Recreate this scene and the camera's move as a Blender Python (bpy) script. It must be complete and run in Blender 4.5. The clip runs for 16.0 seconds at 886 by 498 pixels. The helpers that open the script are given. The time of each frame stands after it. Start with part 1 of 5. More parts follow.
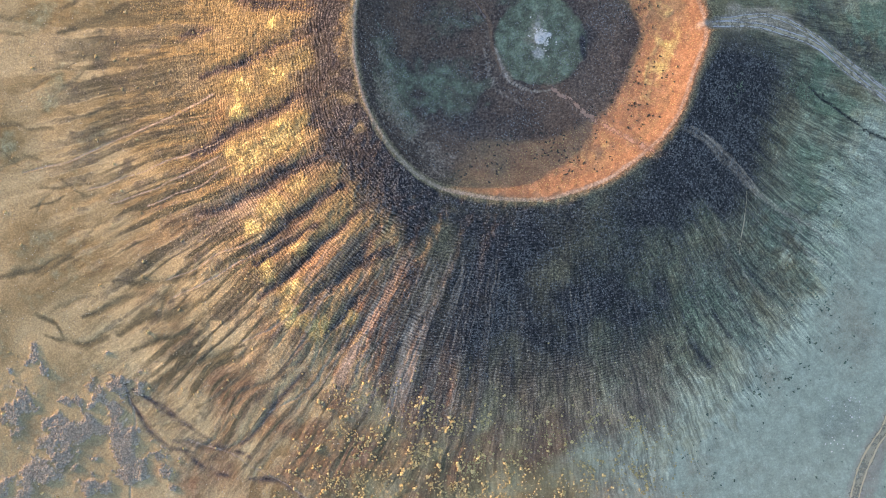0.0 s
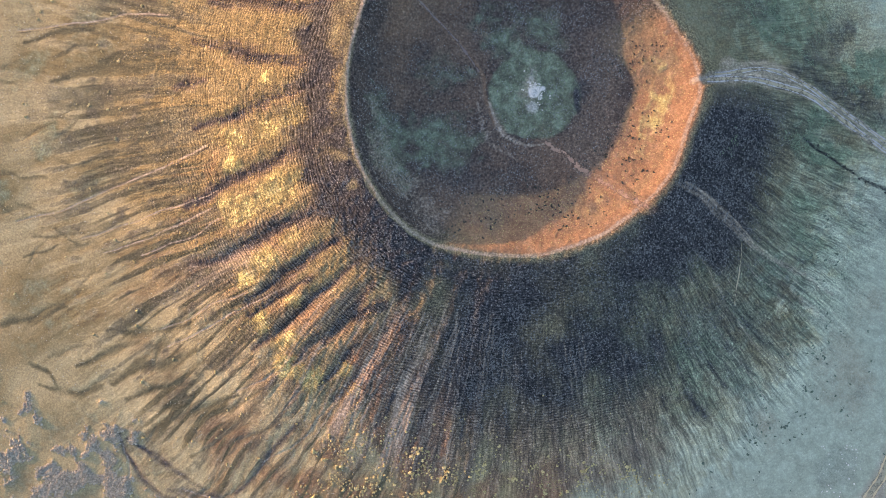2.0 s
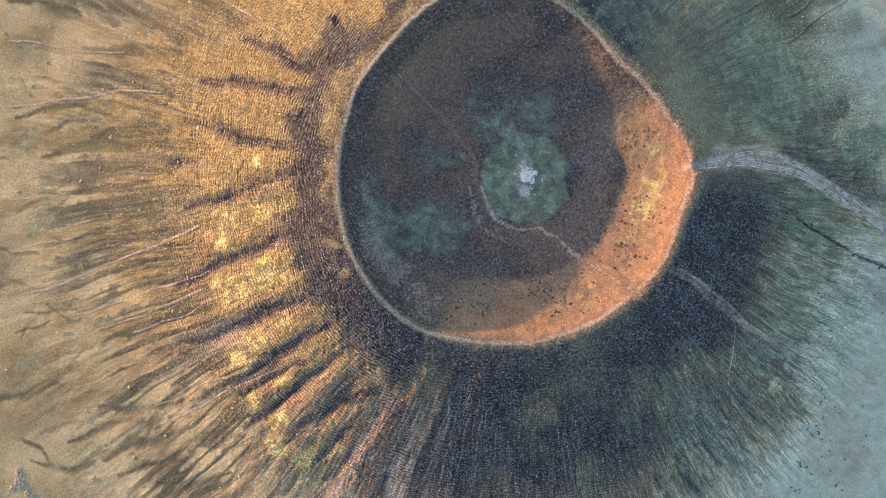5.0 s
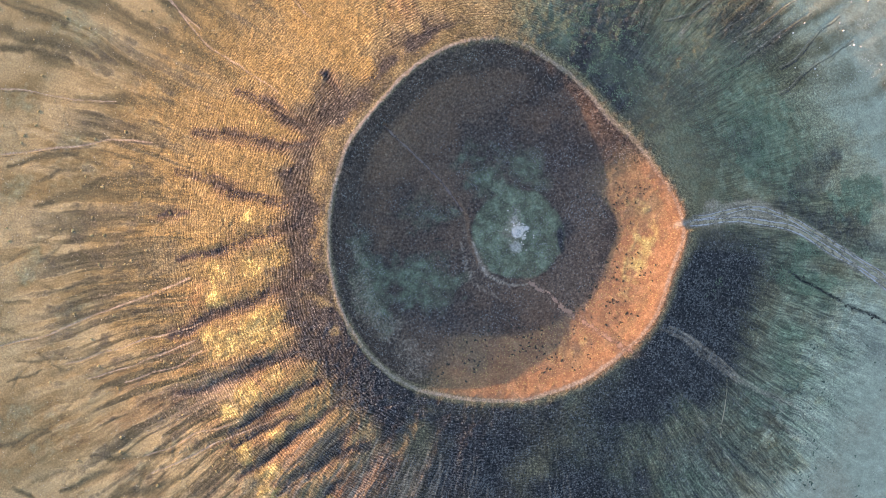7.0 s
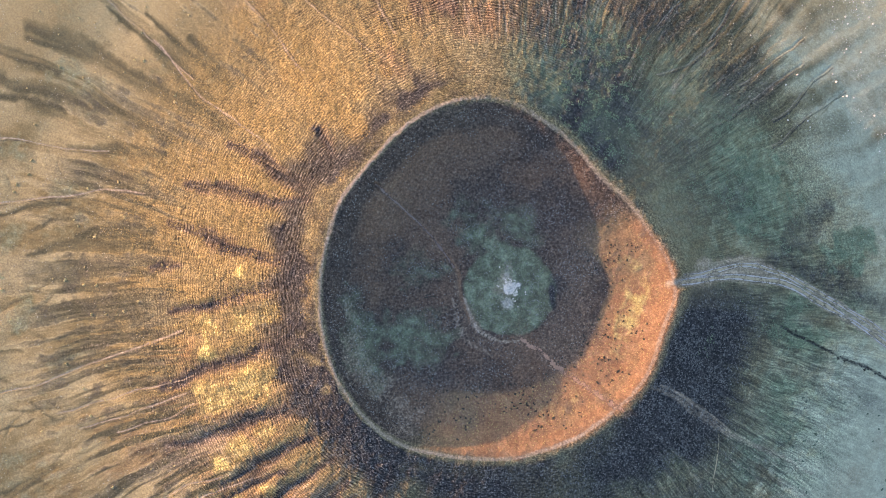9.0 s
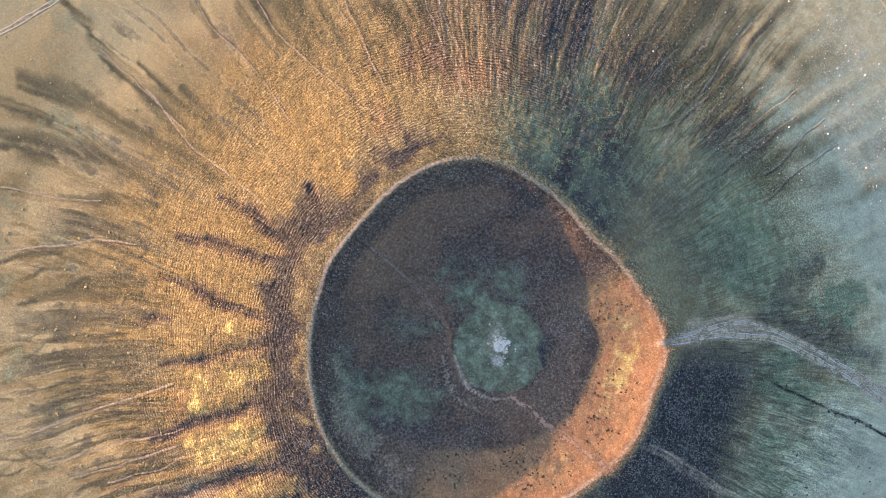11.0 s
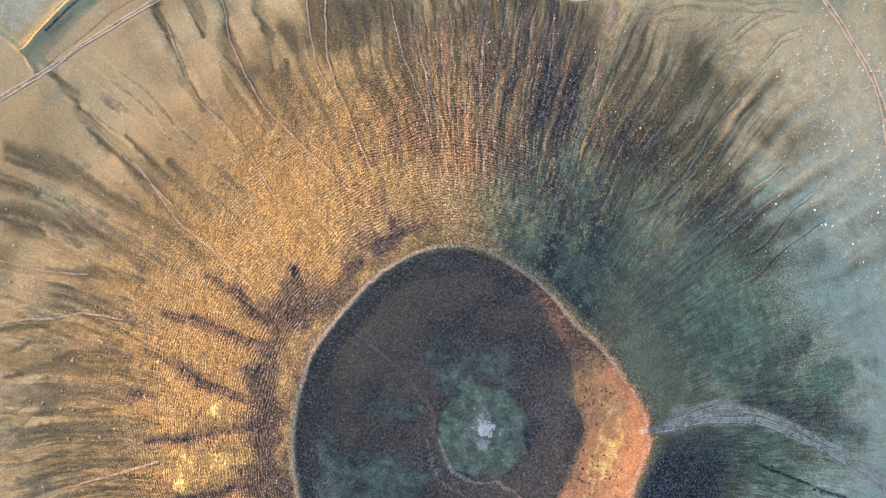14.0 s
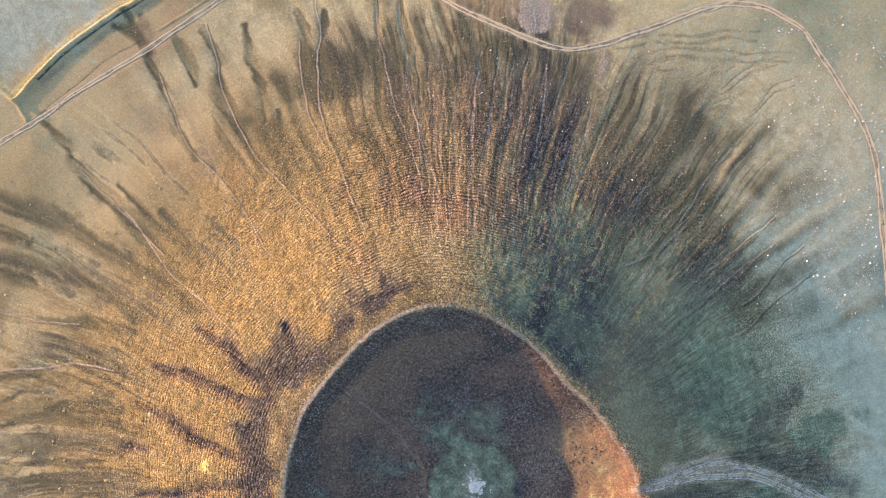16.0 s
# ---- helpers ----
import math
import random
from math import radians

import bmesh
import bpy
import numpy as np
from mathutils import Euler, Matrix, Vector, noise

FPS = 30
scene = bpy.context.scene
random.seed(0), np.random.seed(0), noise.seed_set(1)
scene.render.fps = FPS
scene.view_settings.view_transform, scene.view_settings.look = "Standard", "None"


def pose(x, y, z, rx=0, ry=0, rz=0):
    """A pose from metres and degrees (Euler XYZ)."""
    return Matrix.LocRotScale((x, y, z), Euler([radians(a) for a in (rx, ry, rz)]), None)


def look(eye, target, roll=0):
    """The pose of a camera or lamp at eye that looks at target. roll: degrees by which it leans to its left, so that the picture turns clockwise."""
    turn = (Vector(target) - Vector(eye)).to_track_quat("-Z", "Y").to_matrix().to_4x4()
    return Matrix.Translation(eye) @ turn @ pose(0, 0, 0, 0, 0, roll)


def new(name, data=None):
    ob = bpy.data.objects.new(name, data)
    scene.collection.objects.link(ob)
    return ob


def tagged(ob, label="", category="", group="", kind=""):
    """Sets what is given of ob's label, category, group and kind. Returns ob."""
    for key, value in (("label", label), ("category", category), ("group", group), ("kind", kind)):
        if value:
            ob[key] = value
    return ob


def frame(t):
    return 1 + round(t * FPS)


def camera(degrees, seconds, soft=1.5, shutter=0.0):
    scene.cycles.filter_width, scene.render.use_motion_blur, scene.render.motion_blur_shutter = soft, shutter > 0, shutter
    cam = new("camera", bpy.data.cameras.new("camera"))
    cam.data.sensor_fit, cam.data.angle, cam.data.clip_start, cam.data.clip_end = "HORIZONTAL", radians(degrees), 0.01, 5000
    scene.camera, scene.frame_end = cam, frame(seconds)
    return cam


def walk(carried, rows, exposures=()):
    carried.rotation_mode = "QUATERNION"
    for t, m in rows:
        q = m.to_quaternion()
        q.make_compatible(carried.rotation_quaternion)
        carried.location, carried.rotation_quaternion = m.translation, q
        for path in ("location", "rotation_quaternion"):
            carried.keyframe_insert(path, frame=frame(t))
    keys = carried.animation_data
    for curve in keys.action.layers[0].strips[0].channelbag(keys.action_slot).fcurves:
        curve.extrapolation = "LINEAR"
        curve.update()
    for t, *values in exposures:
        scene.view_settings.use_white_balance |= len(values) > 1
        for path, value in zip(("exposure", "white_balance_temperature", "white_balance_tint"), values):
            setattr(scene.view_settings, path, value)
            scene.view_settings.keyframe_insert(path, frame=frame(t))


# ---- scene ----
cam = camera(70.0, 16.0, soft=0.5)
PATH = [
    (0.0, 0.000, 0.000, 303.000, 0.0000, 0.0000, -0.0000),
    (0.5, 0.749, 5.466, 302.745, 0.0059, 0.0300, 0.0059),
    (1.0, 1.404, 11.101, 302.553, 0.0235, 0.0500, 0.0117),
    (1.5, 2.059, 16.867, 302.330, 0.0293, 0.0800, 0.0117),
    (2.0, 2.677, 22.595, 302.138, 0.0528, 0.1100, 0.0176),
    (2.5, 3.220, 28.361, 301.979, 0.0762, 0.1500, 0.0176),
    (3.0, 3.744, 34.164, 301.819, 0.1056, 0.1800, 0.0176),
    (3.5, 4.193, 40.023, 301.691, 0.1232, 0.2100, 0.0176),
    (4.0, 4.717, 45.864, 301.596, 0.1408, 0.2300, 0.0176),
    (6.5, 8.630, 74.468, 301.149, 0.2111, 0.2400, -0.0000),
    (7.0, 9.622, 80.215, 301.149, 0.2287, 0.2100, -0.0059),
    (7.5, 10.596, 85.925, 301.149, 0.2522, 0.1800, -0.0059),
    (8.0, 11.494, 91.728, 301.149, 0.2639, 0.1500, -0.0117),
    (8.5, 12.318, 97.569, 301.181, 0.2757, 0.1300, -0.0176),
    (9.0, 13.085, 103.409, 301.181, 0.2874, 0.1000, -0.0176),
    (11.5, 18.252, 132.744, 301.245, 0.3460, -0.1300, -0.0293),
    (12.0, 19.338, 138.434, 301.276, 0.3636, -0.1700, -0.0293),
    (12.5, 20.292, 144.200, 301.308, 0.3695, -0.2100, -0.0352),
    (13.0, 21.228, 150.003, 301.372, 0.3695, -0.2400, -0.0352),
    (13.5, 22.164, 155.825, 301.436, 0.3812, -0.2800, -0.0352),
    (14.0, 23.119, 161.741, 301.468, 0.3695, -0.3000, -0.0352),
    (14.5, 24.074, 167.488, 301.500, 0.3930, -0.3200, -0.0293),
    (15.0, 25.066, 173.403, 301.564, 0.3871, -0.3400, -0.0235),
    (15.5, 25.983, 179.338, 301.596, 0.3812, -0.3600, -0.0235),
    (16.0, 26.882, 185.160, 301.596, 0.4047, -0.3900, -0.0235),
]
EXPOSURE = 2.4
walk(cam, [(t, Matrix.Translation((x, y, z)) @ pose(0, 0, 0, -90) @ pose(0, 0, 0, 90 + p, r, w)) for t, x, y, z, p, r, w in PATH],
     exposures=[(0.0, EXPOSURE, 6780, 30), (16.0, EXPOSURE, 6780, 30)])

# ---- world and sun: a low evening sun from the north-west of the cone ----
SUN_AZIMUTH, SUN_HEIGHT = 153.0, 6.1      # degrees from +x, counter-clockwise; degrees above the horizon
world = bpy.data.worlds.new("sky")
scene.world = world
world.use_nodes = True
wn, wl = world.node_tree.nodes, world.node_tree.links
sky = wn.new("ShaderNodeTexSky")
sky.sky_type = "NISHITA"
sky.sun_disc = False
sky.sun_elevation = radians(SUN_HEIGHT)
sky.sun_rotation = radians(90.0 - SUN_AZIMUTH)
sky.air_density, sky.dust_density, sky.ozone_density = 1.0, 1.0, 2.6
wn["Background"].inputs["Strength"].default_value = 0.18
wl.new(sky.outputs["Color"], wn["Background"].inputs["Color"])

sun_data = bpy.data.lights.new("sun", "SUN")
sun_data.energy, sun_data.angle, sun_data.color = 1.7, radians(0.5), (1.0, 0.69, 0.41)
sun = new("sun", sun_data)
sun_dir = Vector((math.cos(radians(SUN_AZIMUTH)) * math.cos(radians(SUN_HEIGHT)), math.sin(radians(SUN_AZIMUTH)) * math.cos(radians(SUN_HEIGHT)), math.sin(radians(SUN_HEIGHT))))
sun.matrix_world = look(sun_dir * 400, (0, 0, 0))

# ---- materials ----
def material(name):
    m = bpy.data.materials.new(name)
    m.use_nodes = True
    n, l = m.node_tree.nodes, m.node_tree.links
    return m, n, l, n["Principled BSDF"]


def noise_node(n, l, coord, scale, detail=4.0, rough=0.6, distortion=0.0):
    t = n.new("ShaderNodeTexNoise")
    t.inputs["Scale"].default_value, t.inputs["Detail"].default_value = scale, detail
    t.inputs["Roughness"].default_value, t.inputs["Distortion"].default_value = rough, distortion
    l.new(coord, t.inputs["Vector"])
    return t.outputs["Fac"]


def ramp(n, l, fac, stops):
    r = n.new("ShaderNodeValToRGB")
    while len(r.color_ramp.elements) < len(stops):
        r.color_ramp.elements.new(0.5)
    for e, (p, c) in zip(r.color_ramp.elements, stops):
        e.position = p
        e.color = (*c, 1.0) if len(c) == 3 else c
    l.new(fac, r.inputs["Fac"])
    return r.outputs["Color"]


def mix(n, l, fac, a, b, mode="MIX"):
    m = n.new("ShaderNodeMix")
    m.data_type, m.blend_type = "RGBA", mode
    for key, v in ((0, fac), (6, a), (7, b)):
        if isinstance(v, (int, float)):
            m.inputs[key].default_value = v
        elif isinstance(v, tuple):
            m.inputs[key].default_value = (*v, 1.0)
        else:
            l.new(v, m.inputs[key])
    return m.outputs[2]


def maths(n, l, op, a, b=0.0, c=None, clamp=False):
    m = n.new("ShaderNodeMath")
    m.operation, m.use_clamp = op, clamp
    for key, v in ((0, a), (1, b)) + (() if c is None else ((2, c),)):
        if isinstance(v, (int, float)):
            m.inputs[key].default_value = v
        else:
            l.new(v, m.inputs[key])
    return m.outputs[0]


def bump(n, l, bsdf, height, strength, distance, below=None):
    b = n.new("ShaderNodeBump")
    b.inputs["Strength"].default_value, b.inputs["Distance"].default_value = strength, distance
    l.new(height, b.inputs["Height"])
    if below is not None:
        l.new(below, b.inputs["Normal"])
    if bsdf is not None:
        l.new(b.outputs["Normal"], bsdf.inputs["Normal"])
    return b.outputs["Normal"]


def ground_material():
    m, n, l, bsdf = material("grassland")
    geo = n.new("ShaderNodeNewGeometry")
    pos = geo.outputs["Position"]
    mask = {}
    phase = n.new("ShaderNodeAttribute")
    phase.attribute_name = "phase"
    slope_line = n.new("ShaderNodeAttribute")
    slope_line.attribute_name = "downhill"
    for key in ("gold", "straw", "scrub_shade", "green", "bare", "pale", "red", "rock", "terrace", "even", "ash", "heather", "damp", "sere_shade", "brown"):
        a = n.new("ShaderNodeAttribute")
        a.attribute_name = key
        mask[key] = a.outputs["Fac"]
    broad = noise_node(n, l, pos, 0.045, 6, 0.62, 0.4)
    patch = noise_node(n, l, pos, 0.22, 6, 0.65, 0.3)
    tuft = noise_node(n, l, pos, 0.95, 4, 0.7)
    fine = noise_node(n, l, pos, 1.9, 3, 0.75)

    fibre_at = n.new("ShaderNodeVectorMath")
    fibre_at.operation = "MULTIPLY"
    fibre_at.inputs[1].default_value = (1.0, 0.09, 1.0)
    l.new(slope_line.outputs["Vector"], fibre_at.inputs[0])
    fibre = noise_node(n, l, fibre_at.outputs[0], 0.62, 3, 0.6, 0.35)

    def edged(key, amount, source):
        # the mask's edge frays by the noise
        d = maths(n, l, "MULTIPLY_ADD", source, amount, -0.5 * amount)
        s = maths(n, l, "ADD", mask[key], d)
        gate = maths(n, l, "MULTIPLY", mask[key], 6.0, clamp=True)
        return maths(n, l, "MULTIPLY", maths(n, l, "MULTIPLY_ADD", s, 1.5, -0.25, clamp=True), gate, clamp=True)

    base = ramp(n, l, broad, [(0.3, (0.140, 0.112, 0.056)), (0.5, (0.190, 0.150, 0.076)), (0.72, (0.240, 0.192, 0.098))])
    pale = ramp(n, l, patch, [(0.28, (0.42, 0.305, 0.138)), (0.55, (0.51, 0.378, 0.178)), (0.75, (0.57, 0.440, 0.225))])
    gold = ramp(n, l, patch, [(0.28, (0.185, 0.128, 0.052)), (0.5, (0.238, 0.165, 0.068)), (0.74, (0.300, 0.214, 0.092))])
    straw = ramp(n, l, tuft, [(0.3, (0.36, 0.25, 0.075)), (0.5, (0.54, 0.40, 0.13)), (0.7, (0.72, 0.57, 0.23))])
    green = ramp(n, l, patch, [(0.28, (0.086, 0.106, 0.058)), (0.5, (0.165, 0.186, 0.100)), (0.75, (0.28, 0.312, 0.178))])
    damp = ramp(n, l, tuft, [(0.3, (0.072, 0.060, 0.030)), (0.5, (0.112, 0.092, 0.045)), (0.7, (0.170, 0.136, 0.068))])
    # dry grass like pale, greyed mostly to carry the cone's shade in the east
    sere_shade = ramp(n, l, patch, [(0.28, (0.300, 0.286, 0.174)), (0.55, (0.400, 0.377, 0.234)), (0.75, (0.485, 0.457, 0.292))])
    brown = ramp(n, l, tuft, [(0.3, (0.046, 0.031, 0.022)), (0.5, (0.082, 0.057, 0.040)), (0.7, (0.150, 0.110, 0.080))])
    heather = ramp(n, l, tuft, [(0.3, (0.085, 0.053, 0.035)), (0.5, (0.155, 0.101, 0.064)), (0.7, (0.28, 0.195, 0.122))])
    scrub_shade = ramp(n, l, tuft, [(0.3, (0.021, 0.019, 0.017)), (0.52, (0.044, 0.040, 0.036)), (0.72, (0.135, 0.119, 0.100))])
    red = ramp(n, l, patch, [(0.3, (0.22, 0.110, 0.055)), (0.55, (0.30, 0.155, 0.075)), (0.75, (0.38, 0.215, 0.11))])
    rock = ramp(n, l, tuft, [(0.3, (0.17, 0.134, 0.092)), (0.5, (0.32, 0.255, 0.172)), (0.7, (0.50, 0.405, 0.275))])
    bare = ramp(n, l, tuft, [(0.3, (0.28, 0.200, 0.125)), (0.55, (0.39, 0.290, 0.190)), (0.75, (0.50, 0.385, 0.270))])
    col = mix(n, l, edged("pale", 0.7, patch), base, pale)
    col = mix(n, l, edged("gold", 0.7, patch), col, gold)
    col = mix(n, l, edged("sere_shade", 0.6, patch), col, sere_shade)
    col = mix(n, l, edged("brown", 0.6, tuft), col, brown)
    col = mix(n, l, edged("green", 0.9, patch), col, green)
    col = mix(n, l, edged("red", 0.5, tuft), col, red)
    col = mix(n, l, edged("damp", 0.9, tuft), col, damp)
    col = mix(n, l, edged("straw", 1.0, tuft), col, straw)
    col = mix(n, l, edged("heather", 0.8, tuft), col, heather)
    col = mix(n, l, edged("scrub_shade", 0.7, fine), col, scrub_shade)
    col = mix(n, l, edged("rock", 1.0, tuft), col, rock)
    col = mix(n, l, edged("bare", 0.9, tuft), col, bare)
    col = mix(n, l, edged("ash", 0.5, tuft), col, ramp(n, l, tuft, [(0.3, (0.50, 0.42, 0.31)), (0.6, (0.74, 0.64, 0.50))]))
    # tussocks: each clump of its own brightness, dark between them, most marked in the heath
    cell = n.new("ShaderNodeTexVoronoi")
    cell.inputs["Scale"].default_value = 0.95
    stir = n.new("ShaderNodeVectorMath")
    stir.operation = "MULTIPLY_ADD"
    stir.inputs[1].default_value = (0.9, 0.9, 0.9)
    nz = n.new("ShaderNodeTexNoise")
    nz.inputs["Scale"].default_value = 1.1
    l.new(pos, nz.inputs["Vector"])
    l.new(nz.outputs["Color"], stir.inputs[0])
    l.new(pos, stir.inputs[2])
    l.new(stir.outputs[0], cell.inputs["Vector"])
    clump = ramp(n, l, cell.outputs["Distance"], [(0.1, (1, 1, 1)), (0.75, (0, 0, 0))])
    own = n.new("ShaderNodeSeparateColor")
    l.new(cell.outputs["Color"], own.inputs[0])
    shade = maths(n, l, "MULTIPLY_ADD", clump, maths(n, l, "MULTIPLY_ADD", own.outputs[0], 1.0, 0.05), 0.68)
    grey = n.new("ShaderNodeCombineColor")
    for k in range(3):
        l.new(shade, grey.inputs[k])
    worn = maths(n, l, "MAXIMUM", mask["even"], maths(n, l, "MAXIMUM", mask["ash"], mask["bare"]))
    shaggy = maths(n, l, "MULTIPLY", maths(n, l, "MULTIPLY_ADD", mask["scrub_shade"], 0.6, 0.5, clamp=True), maths(n, l, "MULTIPLY_ADD", worn, -0.6, 1.0))
    col = mix(n, l, shaggy, col, grey.outputs[0], "MULTIPLY")
    # lines washed straight down the slopes
    wash = n.new("ShaderNodeAttribute")
    wash.attribute_name = "wash"
    lines = ramp(n, l, fibre, [(0.36, (0.74, 0.74, 0.76)), (0.5, (1, 1, 1)), (0.64, (1.28, 1.25, 1.22))])
    col = mix(n, l, wash.outputs["Fac"], col, mix(n, l, 1.0, col, lines, "MULTIPLY"))
    # hair-thin ones between them
    hair_at = n.new("ShaderNodeVectorMath")
    hair_at.operation = "MULTIPLY"
    hair_at.inputs[1].default_value = (1.0, 0.06, 1.0)
    l.new(slope_line.outputs["Vector"], hair_at.inputs[0])
    hair = noise_node(n, l, hair_at.outputs[0], 1.5, 2, 0.6, 0.3)
    col = mix(n, l, maths(n, l, "MULTIPLY", wash.outputs["Fac"], 0.85), col, mix(n, l, 1.0, col, ramp(n, l, hair, [(0.38, (0.62, 0.62, 0.64)), (0.5, (1, 1, 1)), (0.62, (1.45, 1.42, 1.38))]), "MULTIPLY"))
    # pale flecks of dry grass in the dark heath, in loose drifts
    drift = maths(n, l, "MULTIPLY_ADD", noise_node(n, l, pos, 0.2, 3, 0.65, 0.8), 4.6, -2.0, clamp=True)
    fleck = ramp(n, l, noise_node(n, l, pos, 1.35, 2, 0.65, 1.2), [(0.52, (0, 0, 0)), (0.62, (1, 1, 1))])
    col = mix(n, l, maths(n, l, "MULTIPLY", maths(n, l, "MULTIPLY", fleck, drift), maths(n, l, "MULTIPLY", mask["scrub_shade"], 0.75, clamp=True)), col, (0.205, 0.193, 0.168))
    # short grass seen from far above: a grain of tufts at two sizes
    grain, crumb = noise_node(n, l, pos, 1.1, 2, 0.6), noise_node(n, l, pos, 2.3, 1, 0.5)
    col = mix(n, l, maths(n, l, "MULTIPLY_ADD", worn, -0.62, 0.85), col, ramp(n, l, grain, [(0.36, (0.58, 0.585, 0.60)), (0.5, (1.0, 1.0, 1.0)), (0.64, (1.40, 1.38, 1.34))]), "MULTIPLY")
    col = mix(n, l, maths(n, l, "MULTIPLY_ADD", worn, -0.72, 0.8), col, ramp(n, l, crumb, [(0.37, (0.42, 0.425, 0.44)), (0.5, (1.0, 1.0, 1.0)), (0.63, (1.64, 1.60, 1.54))]), "MULTIPLY")
    bsdf.inputs["Roughness"].default_value = 0.95
    bsdf.inputs["Specular IOR Level"].default_value = 0.1
    # terracettes follow the contours and break up
    bow = n.new("ShaderNodeSeparateXYZ")
    l.new(slope_line.outputs["Vector"], bow.inputs[0])
    steps = maths(n, l, "SINE", maths(n, l, "MULTIPLY_ADD", noise_node(n, l, pos, 0.8, 2, 0.5), 5.0, phase.outputs["Fac"]))
    ledge_at = n.new("ShaderNodeCombineXYZ")
    l.new(maths(n, l, "MULTIPLY", bow.outputs["X"], 0.30), ledge_at.inputs[0])
    l.new(maths(n, l, "MULTIPLY", phase.outputs["Fac"], 0.30), ledge_at.inputs[1])
    ledge = maths(n, l, "MULTIPLY_ADD", noise_node(n, l, ledge_at.outputs[0], 1.0, 2, 0.6), 6.0, -3.0)
    ledge = maths(n, l, "MINIMUM", maths(n, l, "MAXIMUM", ledge, -1.0), 1.0)
    steps = maths(n, l, "MULTIPLY_ADD", steps, 0.65, maths(n, l, "MULTIPLY", ledge, 0.6))
    steps = maths(n, l, "MULTIPLY", steps, maths(n, l, "MULTIPLY", mask["terrace"], maths(n, l, "MULTIPLY_ADD", noise_node(n, l, pos, 0.3, 3, 0.6), 2.4, -0.3, clamp=True)))
    tread = maths(n, l, "MAXIMUM", maths(n, l, "MULTIPLY_ADD", steps, 0.85, 1.0), 0.12)
    grey2 = n.new("ShaderNodeCombineColor")
    for k in range(3):
        l.new(tread, grey2.inputs[k])
    l.new(mix(n, l, 1.0, col, grey2.outputs[0], "MULTIPLY"), bsdf.inputs["Base Color"])
    h = maths(n, l, "MULTIPLY_ADD", clump, 0.5, maths(n, l, "MULTIPLY", steps, 0.3))
    h = maths(n, l, "MULTIPLY_ADD", h, 1.0, maths(n, l, "MULTIPLY_ADD", tuft, 0.9, maths(n, l, "MULTIPLY", fine, 0.5)))
    h = maths(n, l, "MULTIPLY", h, maths(n, l, "MULTIPLY_ADD", mask["even"], -0.85, 1.0))
    bump(n, l, bsdf, h, 0.9, 0.24)
    return m


def worn_material(name, dark, light, cover):
    """Bare soil that lies in patches, with the ground showing through."""
    m = soil_material(name, dark, light)
    n, l = m.node_tree.nodes, m.node_tree.links
    pos = n.new("ShaderNodeNewGeometry").outputs["Position"]
    edge = n.new("ShaderNodeAttribute")
    edge.attribute_name = "edge"
    a, b = noise_node(n, l, pos, 0.22, 4, 0.6), noise_node(n, l, pos, 1.3, 4, 0.7)
    s = maths(n, l, "ADD", maths(n, l, "MULTIPLY", a, 1.6), maths(n, l, "MULTIPLY", b, 1.0))
    s = maths(n, l, "SUBTRACT", s, maths(n, l, "MULTIPLY", maths(n, l, "POWER", edge.outputs["Fac"], 2.0), 0.75))
    alpha = maths(n, l, "MULTIPLY_ADD", s, 3.0, -3.9 + 3.0 * cover, clamp=True)
    l.new(alpha, n["Principled BSDF"].inputs["Alpha"])
    return m


def soil_material(name, dark, light, relief=0.12):
    m, n, l, bsdf = material(name)
    pos = n.new("ShaderNodeNewGeometry").outputs["Position"]
    a, b = noise_node(n, l, pos, 0.5, 5, 0.65), noise_node(n, l, pos, 3.0, 4, 0.7)
    col = mix(n, l, 0.5, ramp(n, l, a, [(0.3, dark), (0.7, light)]), ramp(n, l, b, [(0.3, dark), (0.7, light)]))
    l.new(col, bsdf.inputs["Base Color"])
    bsdf.inputs["Roughness"].default_value = 0.95
    bsdf.inputs["Specular IOR Level"].default_value = 0.1
    bump(n, l, bsdf, b, 0.8, relief)
    return m


def plant_material(name, dark, light):
    m, n, l, bsdf = material(name)
    geo = n.new("ShaderNodeNewGeometry")
    pos = geo.outputs["Position"]
    own = n.new("ShaderNodeObjectInfo").outputs["Random"]
    a = noise_node(n, l, pos, 3.5, 4, 0.7)
    mid = tuple(0.5 * (p + q) for p, q in zip(dark, light))
    col = ramp(n, l, a, [(0.3, dark), (0.5, mid), (0.7, light)])
    var = maths(n, l, "ADD", maths(n, l, "MULTIPLY", own, 0.5), maths(n, l, "MULTIPLY_ADD", geo.outputs["Random Per Island"], 0.5, 0.6))
    comb = n.new("ShaderNodeCombineColor")
    for k in range(3):
        l.new(var, comb.inputs[k])
    l.new(mix(n, l, 1.0, col, comb.outputs[0], "MULTIPLY"), bsdf.inputs["Base Color"])
    bsdf.inputs["Roughness"].default_value = 0.9
    bsdf.inputs["Specular IOR Level"].default_value = 0.15
    bump(n, l, bsdf, a, 0.8, 0.15)
    return m


